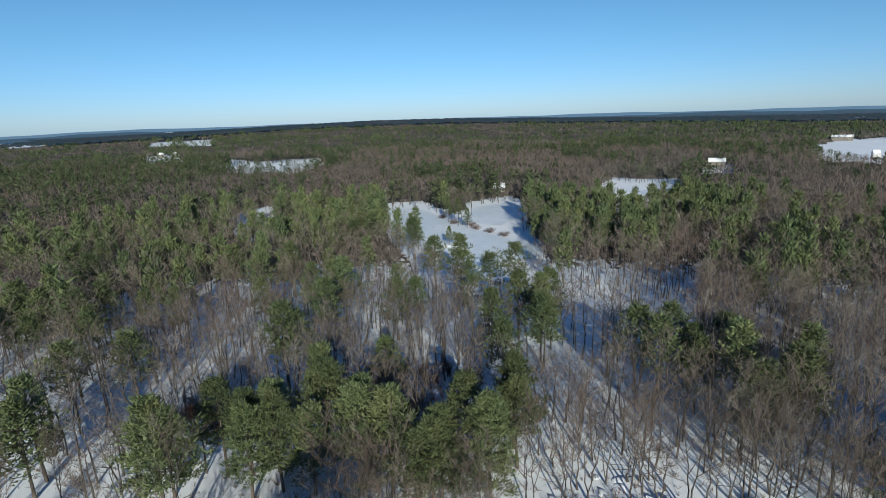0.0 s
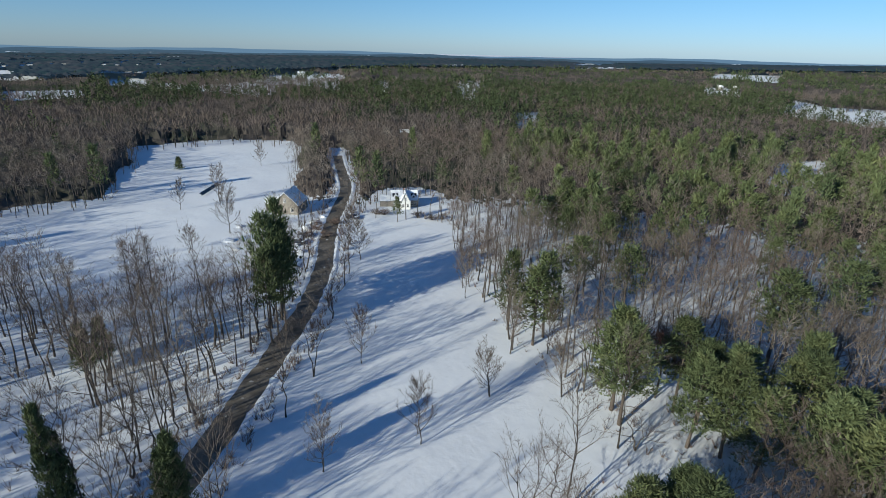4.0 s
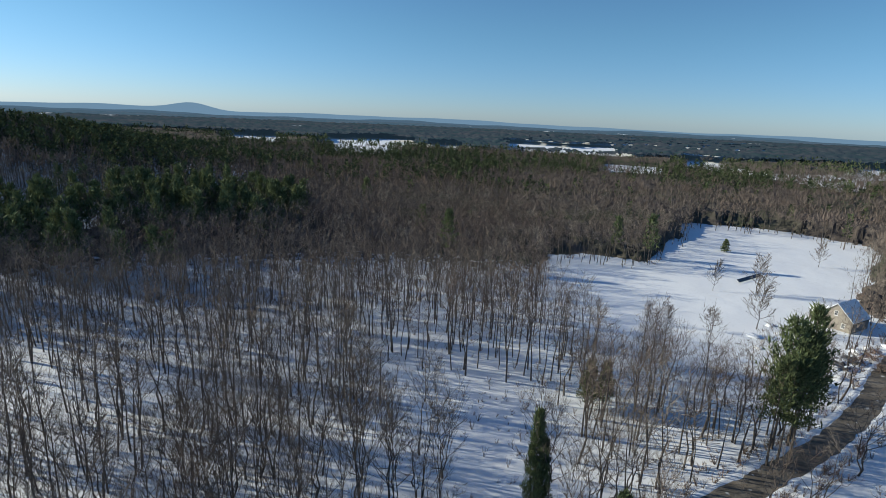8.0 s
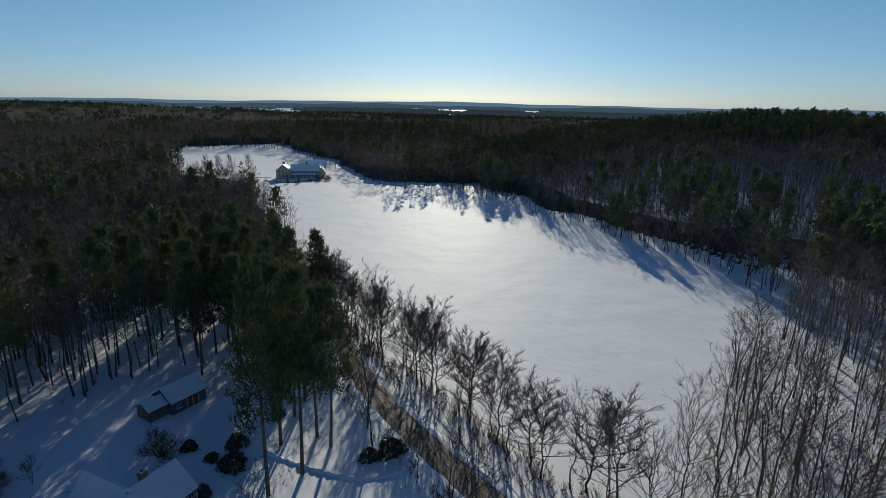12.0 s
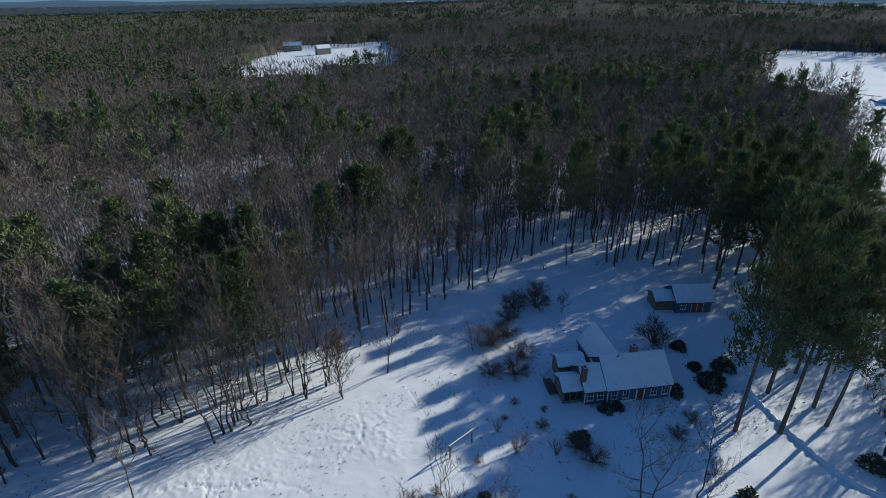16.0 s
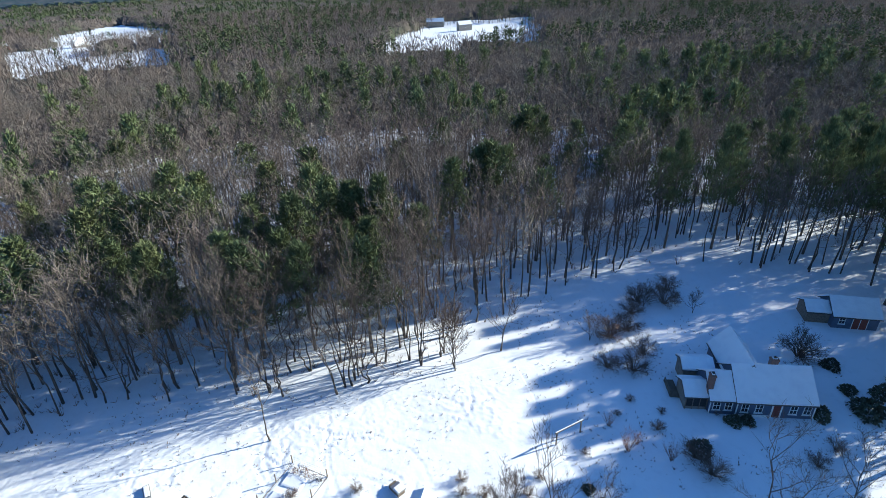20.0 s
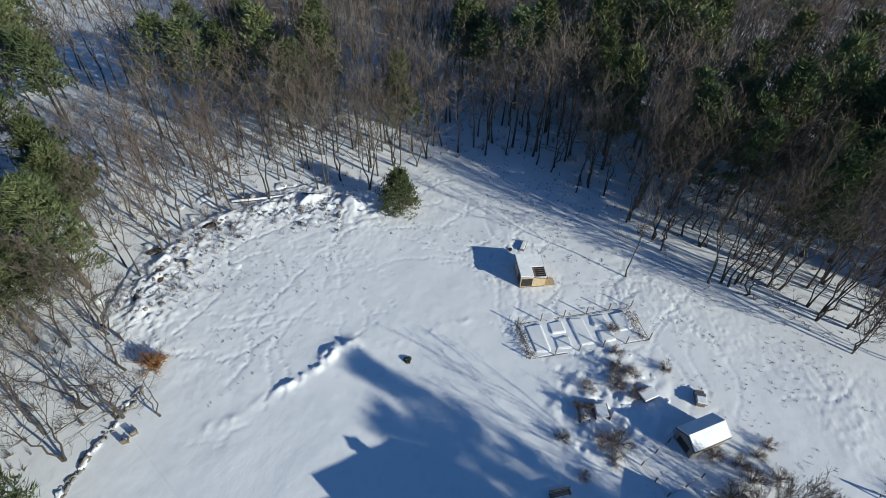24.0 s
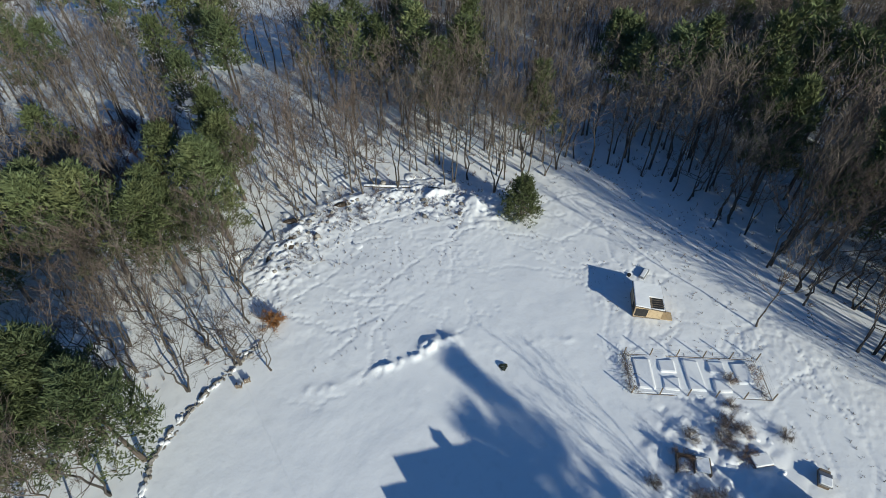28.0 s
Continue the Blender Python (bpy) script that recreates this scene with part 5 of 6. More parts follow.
# the house below the camera, whose roof corner and shadow show
uh = thing("house", Matrix.LocRotScale((12.0, -0.9, 0), Euler((0, 0, radians(-22.6))), None), "tall grey house with a snow-covered gable roof and a chimney", "house")
gable_block(uh, 0, 8.3, -3.8, 3.8, 6.0, 9.0, GREY_WALL)
gable_block(uh, -3.2, 0, -3.2, 3.2, 5.4, 7.8, GREY_WALL)
chimney(uh, 5.3, 0.3, 8.0, 9.9, 0.9, 0.8)
for wx in (1.5, 4.2, 6.8):
    window(uh, wx, 1.0, y=-3.8)
    window(uh, wx, 3.8, y=-3.8, h=1.2)


# ---- yard things ----
def lump_mesh(seed, r, flat, name, material, n=2, rough=1.0):
    bm = bmesh.new()
    bmesh.ops.create_icosphere(bm, subdivisions=n, radius=r)
    for v in bm.verts:
        v.co *= 1 + 0.4 * rough * noise.noise(v.co * (1.3 / r) + Vector((seed * 3.1, 0, 0))) + 0.18 * rough * noise.noise(v.co * (4.5 / r) + Vector((0, seed, 0)))
        v.co.z *= flat
    me = bpy.data.meshes.new(name)
    bm.to_mesh(me)
    bm.free()
    me.polygons.foreach_set("use_smooth", np.ones(len(me.polygons), dtype=bool))
    me.materials.append(material)
    return me


coop = thing("chicken_coop", at_front((46.0, 25.6), (43.2, 22.6)), "plywood chicken coop with a snowy roof, standing in the snow", "coop")
part("floor_frame", boxed(0, 0, 0.15, 3.9, 3.4, 0.35), OLD_WOOD, coop)
cb = bmesh.new()
prism(cb, [(0, 0.35), (3.4, 0.35), (3.4, 1.9), (0, 2.3)], 0, 3.9)
bmesh.ops.recalc_face_normals(cb, faces=cb.faces)
part("body", cb, BOARD, coop, "pale plywood walls")
rf = bmesh.new()
prism(rf, [(-0.2, 2.33), (3.6, 1.89), (3.6, 1.99), (-0.2, 2.43)], -0.2, 4.1)
part("roof", rf, OLD_WOOD, coop)
rs = bmesh.new()
prism(rs, [(-0.15, 2.43), (3.55, 2.0), (3.5, 2.2), (-0.1, 2.62)], -0.15, 2.1)
prism(rs, [(-0.15, 2.43), (1.7, 2.215), (1.7, 2.4), (-0.1, 2.62)], 2.1, 4.05)
part("roof_snow", rs, ROOF_SNOW, coop, "snow slab on the coop roof")
part("skylight", boxed(2.15, 1.75, 1.6, 3.85, 3.35, 2.17), DARK, coop, "dark slatted opening in the roof")
for k in range(4):
    part("slat", boxed(2.45 + k * 0.36, 1.72, 2.12, 2.51 + k * 0.36, 3.45, 2.2), OLD_WOOD, coop)
for a in ((2.1, 3.4, 3.95, 3.5), (3.9, 1.7, 4.0, 3.4)):
    part("roof_edge", boxed(a[0], a[1], 1.95, a[2], a[3], 2.2), ROOF_SNOW, coop)
part("window_opening", boxed(3.88, 0.12, 0.45, 3.93, 1.6, 1.85), DARK, coop, "dark wired opening")
part("front_opening", boxed(2.4, -0.03, 0.6, 3.6, 0.01, 1.6), DARK, coop, "dark wired opening")
part("ramp", boxed(2.5, 3.4, 0.1, 3.8, 4.9, 0.2), BOARD, coop, "plywood ramp")
bench = thing("trough", pose(50.2, 27.0, 0.05, 0, 0, 20), "grey feed trough lying in the snow beside the coop", "trough")
part("basin", boxed(-1.0, -0.4, 0.1, 1.0, 0.4, 0.6, bevel=0.08), METAL, bench)
part("snow_cap", boxed(-0.9, -0.3, 0.56, 0.8, 0.3, 0.74, bevel=0.08), ROOF_SNOW, bench)
bucket = thing("bucket", pose(48.4, 28.0, 0.05), "small dark feed bucket in the snow", "bucket")
bb = bmesh.new()
bmesh.ops.create_cone(bb, cap_ends=True, segments=14, radius1=0.2, radius2=0.26, depth=0.5, matrix=Matrix.Translation((0, 0, 0.25)))
part("pail", bb, DARK, bucket)

# the fenced kitchen garden
gd = thing("kitchen_garden", at_front((38.2, 19.4), (35.0, 15.2)), "fenced kitchen garden with raised beds under snow", "garden")
gl, gw = 15.5, 5.3
for a in ((-0.04, -0.04, gw + 0.04, 0.04), (-0.04, gl - 0.04, gw + 0.04, gl + 0.04)):
    part("border_log", boxed(a[0], a[1], -0.05, a[2], a[3], 0.1, bevel=0.015), OLD_WOOD, gd)
for a in ((-0.04, 0.08, 0.04, gl - 0.08), (gw - 0.04, 0.08, gw + 0.04, gl - 0.08)):
    part("border_log", boxed(a[0], a[1], -0.05, a[2], a[3], 0.1, bevel=0.015), OLD_WOOD, gd)
pad = boxed(0.15, 0.15, -0.3, gw - 0.15, gl - 0.15, 0.12, bevel=0.08)
part("bed_snow", pad, SNOW, gd, "smooth snow lying over the garden paths")
for j in range(5):
    by = 0.9 + j * 2.85
    for x0, x1 in ((0.5, 4.7),) if j in (0, 2) else ((0.5, 2.35), (2.95, 4.7)) if j != 4 else ((0.6, 3.4),):
        bm = boxed(x0, by, -0.3, x1, by + 1.95, 0.3, bevel=0.22)
        for v in bm.verts:
            v.co += Vector((noise.noise(v.co * 1.3), noise.noise(v.co * 1.1 + Vector((9, 0, 0))), noise.noise(v.co * 0.9 + Vector((0, 5, j))))) * 0.16
        part("raised_bed", bm, SNOW, gd, "raised bed rounded over with snow")
for j in range(6):
    for i in (0, 1):
        px = i * gw
        po = part("post", boxed(px - 0.05, j * gl / 5 - 0.05, 0, px + 0.05, j * gl / 5 + 0.05, 1.5), OLD_WOOD, gd)
wire = bmesh.new()
for z in (0.5, 0.9, 1.3):
    for i in (0, 1):
        box(wire, i * gw - 0.004, 0, z, i * gw + 0.004, gl, z + 0.007)
    for e in (0, gl):
        box(wire, 0, e - 0.004, z, gw, e + 0.004, z + 0.007)
part("fence_wire", wire, METAL, gd)
for e, n in ((0.0, 60), (gl - 0.9, 48)):
    vine = Geo()
    rnd = random.Random(int(e) + 3)
    for k in range(n * 3):
        p = Vector((rnd.uniform(0, gw), e + rnd.uniform(-0.5, 0.6), rnd.uniform(0, 0.7)))
        d = Vector((rnd.uniform(-1, 1), rnd.uniform(-1, 1), rnd.uniform(-0.3, 0.6))) * rnd.uniform(0.5, 1.2)
        vine.tube([p, p + d * 0.5 + Vector((0, 0, 0.1)), p + d], [0.025, 0.018, 0], 3)
    part("dead_vines", mesh_from("dead_vines", *vine.arrays(), SHRUB), None, gd, "tangle of dead vine stems")

# sheds
sh = thing("shed", at_front((37.2, -1.9), (36.0, -4.2)), "small weathered shed with a snowy roof in the sun", "shed")
gable_block(sh, 0, 2.6, 0, 4.4, 1.9, 2.7, GREY_WALL, along_x=False, lap=0.2)
part("front_opening", boxed(0.5, -0.04, 0.4, 2.1, 0.0, 1.4), DARK, sh, "dark opening under the eave")
wp = thing("wood_stack", pose(41.5, -6.4, 0, 0, 0, 15), "heap of boards beside the shed", "boards")
for k in range(5):
    part("board", boxed(-1.4, -0.5 + k * 0.26, 0.05 + 0.03 * k, 1.4, -0.3 + k * 0.26, 0.12 + 0.03 * k), BOARD, wp)
s2 = thing("shed", at_front((30.8, -7.6), (26.6, -9.4)), "dark garden shed with a snow-covered hipped roof under trees", "shed")
gable_block(s2, 0, 4.0, 0, 4.2, 2.1, 3.4, OLD_WOOD, lap=0.35)
door(s2, 2.0, material=DARK, surround=False)
cr = thing("rabbit_hutch", pose(43.4, -2.2, 0, 0, 0, 30), "small grey hutch with a snowy lid", "hutch")
part("body", boxed(-0.9, -0.5, 0.2, 0.9, 0.5, 0.9, bevel=0.03), OLD_WOOD, cr)
part("lid", boxed(-1.0, -0.6, 0.9, 0.5, 0.6, 1.0), METAL, cr)
part("snow_cap", boxed(-0.95, -0.55, 1.0, 0.0, 0.55, 1.2, bevel=0.08), ROOF_SNOW, cr)

tb = thing("work_table", pose(39.8, 2.4, 0, 0, 0, -25), "rough outdoor table with a thick slab of snow", "table")
part("tabletop", boxed(-1.0, -0.7, 0.72, 1.0, 0.7, 0.8), OLD_WOOD, tb)
part("snow_cap", boxed(-1.02, -0.7, 0.8, 0.95, 0.68, 1.08, bevel=0.1), ROOF_SNOW, tb)
for wx, wy in ((-0.9, -0.6), (0.9, -0.6), (-0.9, 0.6), (0.9, 0.6)):
    part("leg", boxed(wx - 0.05, wy - 0.05, 0, wx + 0.05, wy + 0.05, 0.72), OLD_WOOD, tb)

# the pen fence by the shed
pen = thing("pen_fence", Matrix(), "wire pen fence with dark wooden posts in the snow", "fence")
PEN = [(36.3, -1.8), (34.2, -1.3), (32.0, -0.8), (31.4, -2.6), (30.9, -4.2), (33.0, -5.2), (35.0, -6.0)]
for px, py in PEN:
    part("post", boxed(px - 0.06, py - 0.06, 0, px + 0.06, py + 0.06, 1.3), OLD_WOOD, pen)
for (ax, ay), (bx, by) in zip(PEN, PEN[1:]):
    rail = Geo()
    for z in (0.35, 0.75, 1.15):
        rail.tube([Vector((ax, ay, z)), Vector((bx, by, z))], [0.015, 0.015], 4)
    part("wire", mesh_from("wire", *rail.arrays(), METAL), None, pen)

# compost bays
cp = thing("compost_bay", at_front((31.8, 6.4), (34.8, 3.4)), "wooden pallet compost bay heaped with snow", "compost bin")
for k, a in enumerate(((0, 0, 0.08, 1.8), (1.6, 0, 1.68, 1.8), (3.2, 0, 3.28, 1.8), (0, 1.72, 3.28, 1.8))):
    for q in range(4):
        part("slat", boxed(a[0], a[1], 0.1 + q * 0.24, a[2], a[3], 0.26 + q * 0.24), OLD_WOOD, cp)
part("mound", boxed(0.2, 0.2, 0, 1.5, 1.6, 0.8, bevel=0.3), SNOW, cp, "heap rounded over with snow")
part("lid", boxed(1.8, 0.1, 1.0, 3.1, 1.7, 1.15, bevel=0.04), ROOF_SNOW, cp)

heaprnd = random.Random(4)
for px, py in ((-164.8, 70.8), (-160.0, 65.7), (-148.3, 55.9), (-143.0, 52.5), (-136.8, 51.8), (-131.5, 48.4), (-128.0, 45.9), (-162.3, 45.3), (-148.7, 37.2), (-156.9, 37.9), (-168.7, 44.3), (-155.6, 61.0)):
    q = heaprnd.uniform(0.7, 1.6)
    hp = thing("snow_heap", Matrix.LocRotScale((px, py, gz(px, py)), Euler((0, 0, heaprnd.uniform(0, 6))), (q * 1.5, q, q * 0.9)), "rough heap of ploughed snow beside the road", "snow heap", "snow heaps")
    part("mound", lump_mesh(heaprnd.randrange(40), 1.0, 0.75, "mound", SNOW, 3), None, hp)
for px, py, q in ((33.2, 7.6, 0.6), (35.4, 5.4, 0.8), (36.8, 3.4, 0.9), (37.9, 4.4, 0.6), (41.6, 4.2, 0.7), (42.6, 3.2, 0.5), (34.0, 4.6, 0.7), (31.2, 4.6, 0.6), (40.6, 0.6, 0.6), (44.2, -1.0, 0.5), (43.4, 6.4, 0.5), (38.6, 7.6, 0.5), (36.2, 8.6, 0.4), (34.6, 9.4, 0.4)):
    hp = thing("snow_heap", Matrix.LocRotScale((px, py, 0.05), Euler((0, 0, heaprnd.uniform(0, 6))), (q * 1.2, q, q)), "rough heap of old snow by the sheds", "snow heap", "snow heaps")
    part("mound", lump_mesh(heaprnd.randrange(40), 1.0, 0.75, "mound", SNOW, 3), None, hp)

# swing frame, bench and chairs
sw = thing("clothes_line", at_front((45.2, -22.9), (46.4, -27.0)), "wooden clothes-line frame of two posts and a beam", "clothes line")
for wx in (0.1, 4.1):
    part("post", boxed(wx - 0.07, -0.07, 0, wx + 0.07, 0.07, 2.1), OLD_WOOD, sw)
part("beam", boxed(-0.2, -0.08, 2.1, 4.4, 0.08, 2.24), OLD_WOOD, sw)
part("snow_cap", boxed(-0.15, -0.07, 2.24, 4.35, 0.07, 2.32, bevel=0.03), ROOF_SNOW, sw)
bn = thing("bench", at_front((22.8, 4.4), (24.8, 2.9)), "dark wooden garden bench dusted with snow", "bench")
for k in range(4):
    part("seat_slat", boxed(0, k * 0.13, 0.42, 2.2, k * 0.13 + 0.1, 0.47), OLD_WOOD, bn)
for wx in (0.05, 2.05):
    part("leg", boxed(wx, 0, 0, wx + 0.1, 0.5, 0.42), OLD_WOOD, bn)
part("backrest", boxed(0, 0.52, 0.5, 2.2, 0.57, 0.9), OLD_WOOD, bn)


def deck_chair(x, y, a):
    c = thing("garden_chair", pose(x, y, 0, 0, 0, a), "grey slatted garden chair capped with snow", "chair", "garden chairs")
    part("seat", boxed(-0.3, -0.3, 0.3, 0.3, 0.3, 0.36), OLD_WOOD, c)
    part("seat_snow", boxed(-0.27, -0.27, 0.36, 0.27, 0.24, 0.55, bevel=0.08), ROOF_SNOW, c)
    for k in range(4):
        bk = boxed(-0.3 + k * 0.16, 0.28, 0.3, -0.18 + k * 0.16, 0.32, 1.05)
        part("back_slat", bk, OLD_WOOD, c)
    for wx in (-0.36, 0.3):
        part("arm", boxed(wx, -0.32, 0.55, wx + 0.08, 0.3, 0.6), OLD_WOOD, c)
        part("leg", boxed(wx, -0.3, 0, wx + 0.06, -0.24, 0.55), OLD_WOOD, c)
        part("leg", boxed(wx, 0.22, 0, wx + 0.06, 0.28, 0.55), OLD_WOOD, c)


deck_chair(-1.9, 41.0, 150)
deck_chair(-0.9, 41.2, 170)


# ---- shrubs ----
def shrub_kind(name, geos, material, label, group):
    ms = [mesh_from("branching", *g.arrays(), material) for g in geos]

    def plant(x, y, k=1.0, w=None, text=""):
        rnd = random.Random(int(x * 31 + y * 17))
        e = thing(name, Matrix.LocRotScale((x, y, gz(x, y)), Euler((0, 0, rnd.uniform(0, 6))), (w or k, w or k, k)), text or label, "shrub", group)
        part("branching", ms[rnd.randrange(len(ms))], None, e)
        return e

    return plant


def dome_geo(seed, r, stems, twigs, wide):
    """A rounded leafless bush: arching stems and a shell of fine twigs."""
    rnd = random.Random(seed)
    g = Geo()
    tips = []
    for i in range(stems):
        a, z = rnd.uniform(0, 6.28), rnd.uniform(0.25, 1)
        q = math.sqrt(1 - z * z * 0.9) * rnd.uniform(0.75, 1.1)
        tip = Vector((math.cos(a) * q, math.sin(a) * q, z * 1.05)) * r * rnd.uniform(0.75, 1.1)
        mid = Vector((tip.x * 0.4, tip.y * 0.4, tip.z * 0.6))
        g.tube([Vector((tip.x * 0.06, tip.y * 0.06, -0.1)), mid, tip], [wide * 1.8, wide * 1.1, 0], 3)
        tips.append((mid, tip))
    for k in range(twigs):
        mid, tip = tips[rnd.randrange(stems)]
        p = mid.lerp(tip, rnd.uniform(0.1, 1.0)) + Vector((rnd.uniform(-1, 1), rnd.uniform(-1, 1), rnd.uniform(-1, 1))) * r * 0.12
        e = ((tip - mid).normalized() * 0.6 + Vector((rnd.uniform(-1, 1), rnd.uniform(-1, 1), rnd.uniform(-0.4, 1.0)))).normalized()
        s = e.cross(Vector((rnd.uniform(-1, 1), rnd.uniform(-1, 1), 0.3))).normalized() * wide * 0.8
        g.tri(p - s, p + s, p + e * r * rnd.uniform(0.15, 0.32))
    return g


def leafy_geo(seed, r, n, leaf):
    rnd = random.Random(seed)
    g = Geo()
    for i in range(n):
        a, z = rnd.uniform(0, 6.28), rnd.uniform(-0.15, 1)
        q = math.sqrt(max(0, 1 - z * z)) * rnd.uniform(0.7, 1.05) * (1 + 0.2 * math.sin(3 * a))
        p = Vector((math.cos(a) * q * r, math.sin(a) * q * r, (z * 0.85 + 0.15) * r))
        d = (p - Vector((0, 0, r * 0.3))).normalized()
        e = (d + Vector((rnd.uniform(-1, 1), rnd.uniform(-1, 1), rnd.uniform(-1, 0.5)))).normalized()
        s = e.cross(d + Vector((0.1, 0.2, 0.3))).normalized() * leaf * 0.4
        g.tri(p - s, p + s, p + e * leaf)
        g.tri(p - s * 0.6 - d * 0.05, p + e * leaf * 0.5 + s, p + e * leaf * 0.9)
    for i in range(5):
        a = i * 1.26
        g.tube([Vector((0, 0, -0.1)), Vector((math.cos(a), math.sin(a), 0.9)) * r * 0.6], [0.04, 0], 3)
    return g


EVERGREEN_LEAF = mat("broad_evergreen_leaves", (0.045, 0.055, 0.03), 0.5, island=0.35, thing=0.2)
bush = shrub_kind("shrub", [dome_geo(300 + s, 1.9, 34, 1000, 0.021) for s in range(4)], SHRUB, "leafless rounded garden shrub in the snow", "garden shrubs")
orange = shrub_kind("russet_bush", [dome_geo(330, 1.0, 30, 1100, 0.026)], RUST_LEAF, "small bush of dry orange leaves in the snow beside the woods", "russet saplings")
orange(4.6, 47.2, 1.9, 1.9)
russet = shrub_kind("russet_shrub", [shrub_geo(320 + s, 3.0, 30, 12, 0.012) for s in range(2)], RED_SHRUB, "upright russet-twigged garden shrub in the snow", "garden shrubs")
rhodo = shrub_kind("evergreen_shrub", [leafy_geo(340 + s, 1.0, 420, 0.28) for s in range(3)], EVERGREEN_LEAF, "dark broad-leaved evergreen shrub dusted with snow", "evergreen shrubs")
weed = shrub_kind("dry_weeds", [shrub_geo(360 + s, 0.9, 9, 5, 0.01) for s in range(3)], SHRUB, "tuft of dry brown weed stalks poking from the snow", "weed tufts")
for px, py, k in ((64, -40.3, 1.5), (65, -43.9, 1.3), (57.3, -36.3, 1.1), (55.6, -39.8, 1.25), (58.8, -43.3, 1.2), (70.5, -54.2, 1.5), (69, -47, 1.1), (72, -50, 1.3), (74, -57, 1.2), (39.2, -38.8, 1.0), (36.5, -39.2, 1.0), (33, -33, 0.4), (29, 7, 0.5), (27, 3, 0.4), (32, -10, 1.1), (26, -14, 1.0), (24, -17, 0.9), (33, 6.8, 0.8), (36, 8, 0.6), (39, 3.5, 0.7), (52.1, -65.4, 1.5), (47, -60, 0.8), (31, -12, 1.1), (35, -9, 0.9), (31.5, 3.2, 0.7), (32.6, 2.0, 0.8), (30.6, 1.6, 0.6), (38.5, 5.8, 0.7), (40.2, 6.6, 0.8), (41.0, 5.2, 0.6), (42.8, 8.0, 0.5), (45.5, 10, 0.5), (44.5, 2.5, 0.5), (44.4, -36.8, 0.6), (47, -39, 0.35), (50, -36, 0.4), (48, -33, 0.35), (43, -26, 0.4), (45, -46, 0.4), (36, -56, 0.7), (34.5, -52, 0.8), (38, -6, 0.6), (35, -16, 0.6), (39, -17, 0.5), (41, -19, 0.5), (38, -10, 0.8), (40, -12, 0.7), (30, -14, 0.7), (28, -13, 0.6), (33.5, -13.5, 0.7), (36, -11, 0.8), (33, -8, 0.6), (29, -16, 0.6), (27, -17.5, 0.7), (25.5, -11.5, 0.5), (34, -18, 0.5), (37, -16, 0.6), (39, -8.5, 0.6), (41, -9.5, 0.5), (43, -10, 0.5), (23, -20, 0.6), (30.5, -20, 0.4)):
    bush(px, py, k * 1.15, k * (1.35 if k > 0.9 else 1.2))
for px, py, k in HOUSE_SHRUBS:
    bush(px, py, k, k * 1.4)
for px, py, k in ((66.4, -57.1, 0.42), (70.5, -50.2, 0.45), (64, -36.8, 0.48), (52.5, -66, 0.5)):
    spreading(px, py, k, k * 1.15)
for px, py, k in ((46.5, -31, 0.8), (42.2, -31.4, 1.15), (42.8, -33, 0.7), (39.5, -35.7, 1.0)):
    russet(px, py, k, k * 0.75)
for px, py, k in ((40, -40, 1.3), (31, -26, 0.75), (29, -31, 1.1), (28, -33, 0.8), (27, -34.5, 0.6), (26, -36, 0.6), (25, -38.2, 0.8), (24, -40, 0.95), (49, -68, 1.2), (44, -66, 1.0), (42, -70, 1.6), (40, -65, 1.9), (41.3, -58.6, 1.3), (42.6, -48.8, 0.9), (43, -47, 1.0), (24, -12, 1.1), (24, -52, 1.1), (36, -25, 0.6), (38, -24, 0.7), (17, -72, 2.0), (20, -70, 1.5), (25, 26, 0.45)):
    rhodo(px, py, k)


# ---- banks, stones and litter of the clearing ----
STONES = [lump_mesh(s, 0.32, 0.7, "stone", STONE, 1) for s in range(4)]
MOUNDS = [lump_mesh(s, 1.0, 0.5, "snow_lump", SNOW, 2, 1.8) for s in range(5)]
wallrnd = random.Random(8)
sw_wall = tagged(thing("stone_wall", Matrix(), "low tumbled stone wall half buried in snow at the edge of the woods", "wall"), kind="structure")
WALL_LINE = [(-15.5, 31.5), (-12.6, 37.5), (-9.5, 40), (-6, 42), (-1.5, 43.8), (2.5, 45.5)]
for (ax, ay), (bx, by) in zip(WALL_LINE, WALL_LINE[1:]):
    ln, way = math.hypot(bx - ax, by - ay), math.atan2(by - ay, bx - ax)
    nx, ny = -math.sin(way), math.cos(way)
    for k in range(int(ln / 0.13)):
        u, o = wallrnd.random(), wallrnd.gauss(0, 0.28)
        ob = part("stone", STONES[wallrnd.randrange(4)], None, sw_wall)
        q = wallrnd.uniform(0.4, 0.95)
        ob.matrix_basis = Matrix.LocRotScale((ax + (bx - ax) * u + nx * o, ay + (by - ay) * u + ny * o, wallrnd.uniform(0.05, 0.5) * max(0.2, 1 - abs(o) * 1.6)), Euler((wallrnd.uniform(-0.2, 0.2), 0, way + wallrnd.gauss(0, 0.5))), (q * 1.5, q * 0.9, q))
    for k in range(int(ln / 1.1)):
        u, o = wallrnd.random(), wallrnd.gauss(0, 0.3)
        ob = part("snow_cap", MOUNDS[wallrnd.randrange(5)], None, sw_wall)
        ob.matrix_basis = Matrix.LocRotScale((ax + (bx - ax) * u + nx * o, ay + (by - ay) * u + ny * o, 0.34), Euler((0, 0, way + wallrnd.gauss(0, 0.4))), (wallrnd.uniform(0.3, 0.7), 0.26, 0.2))

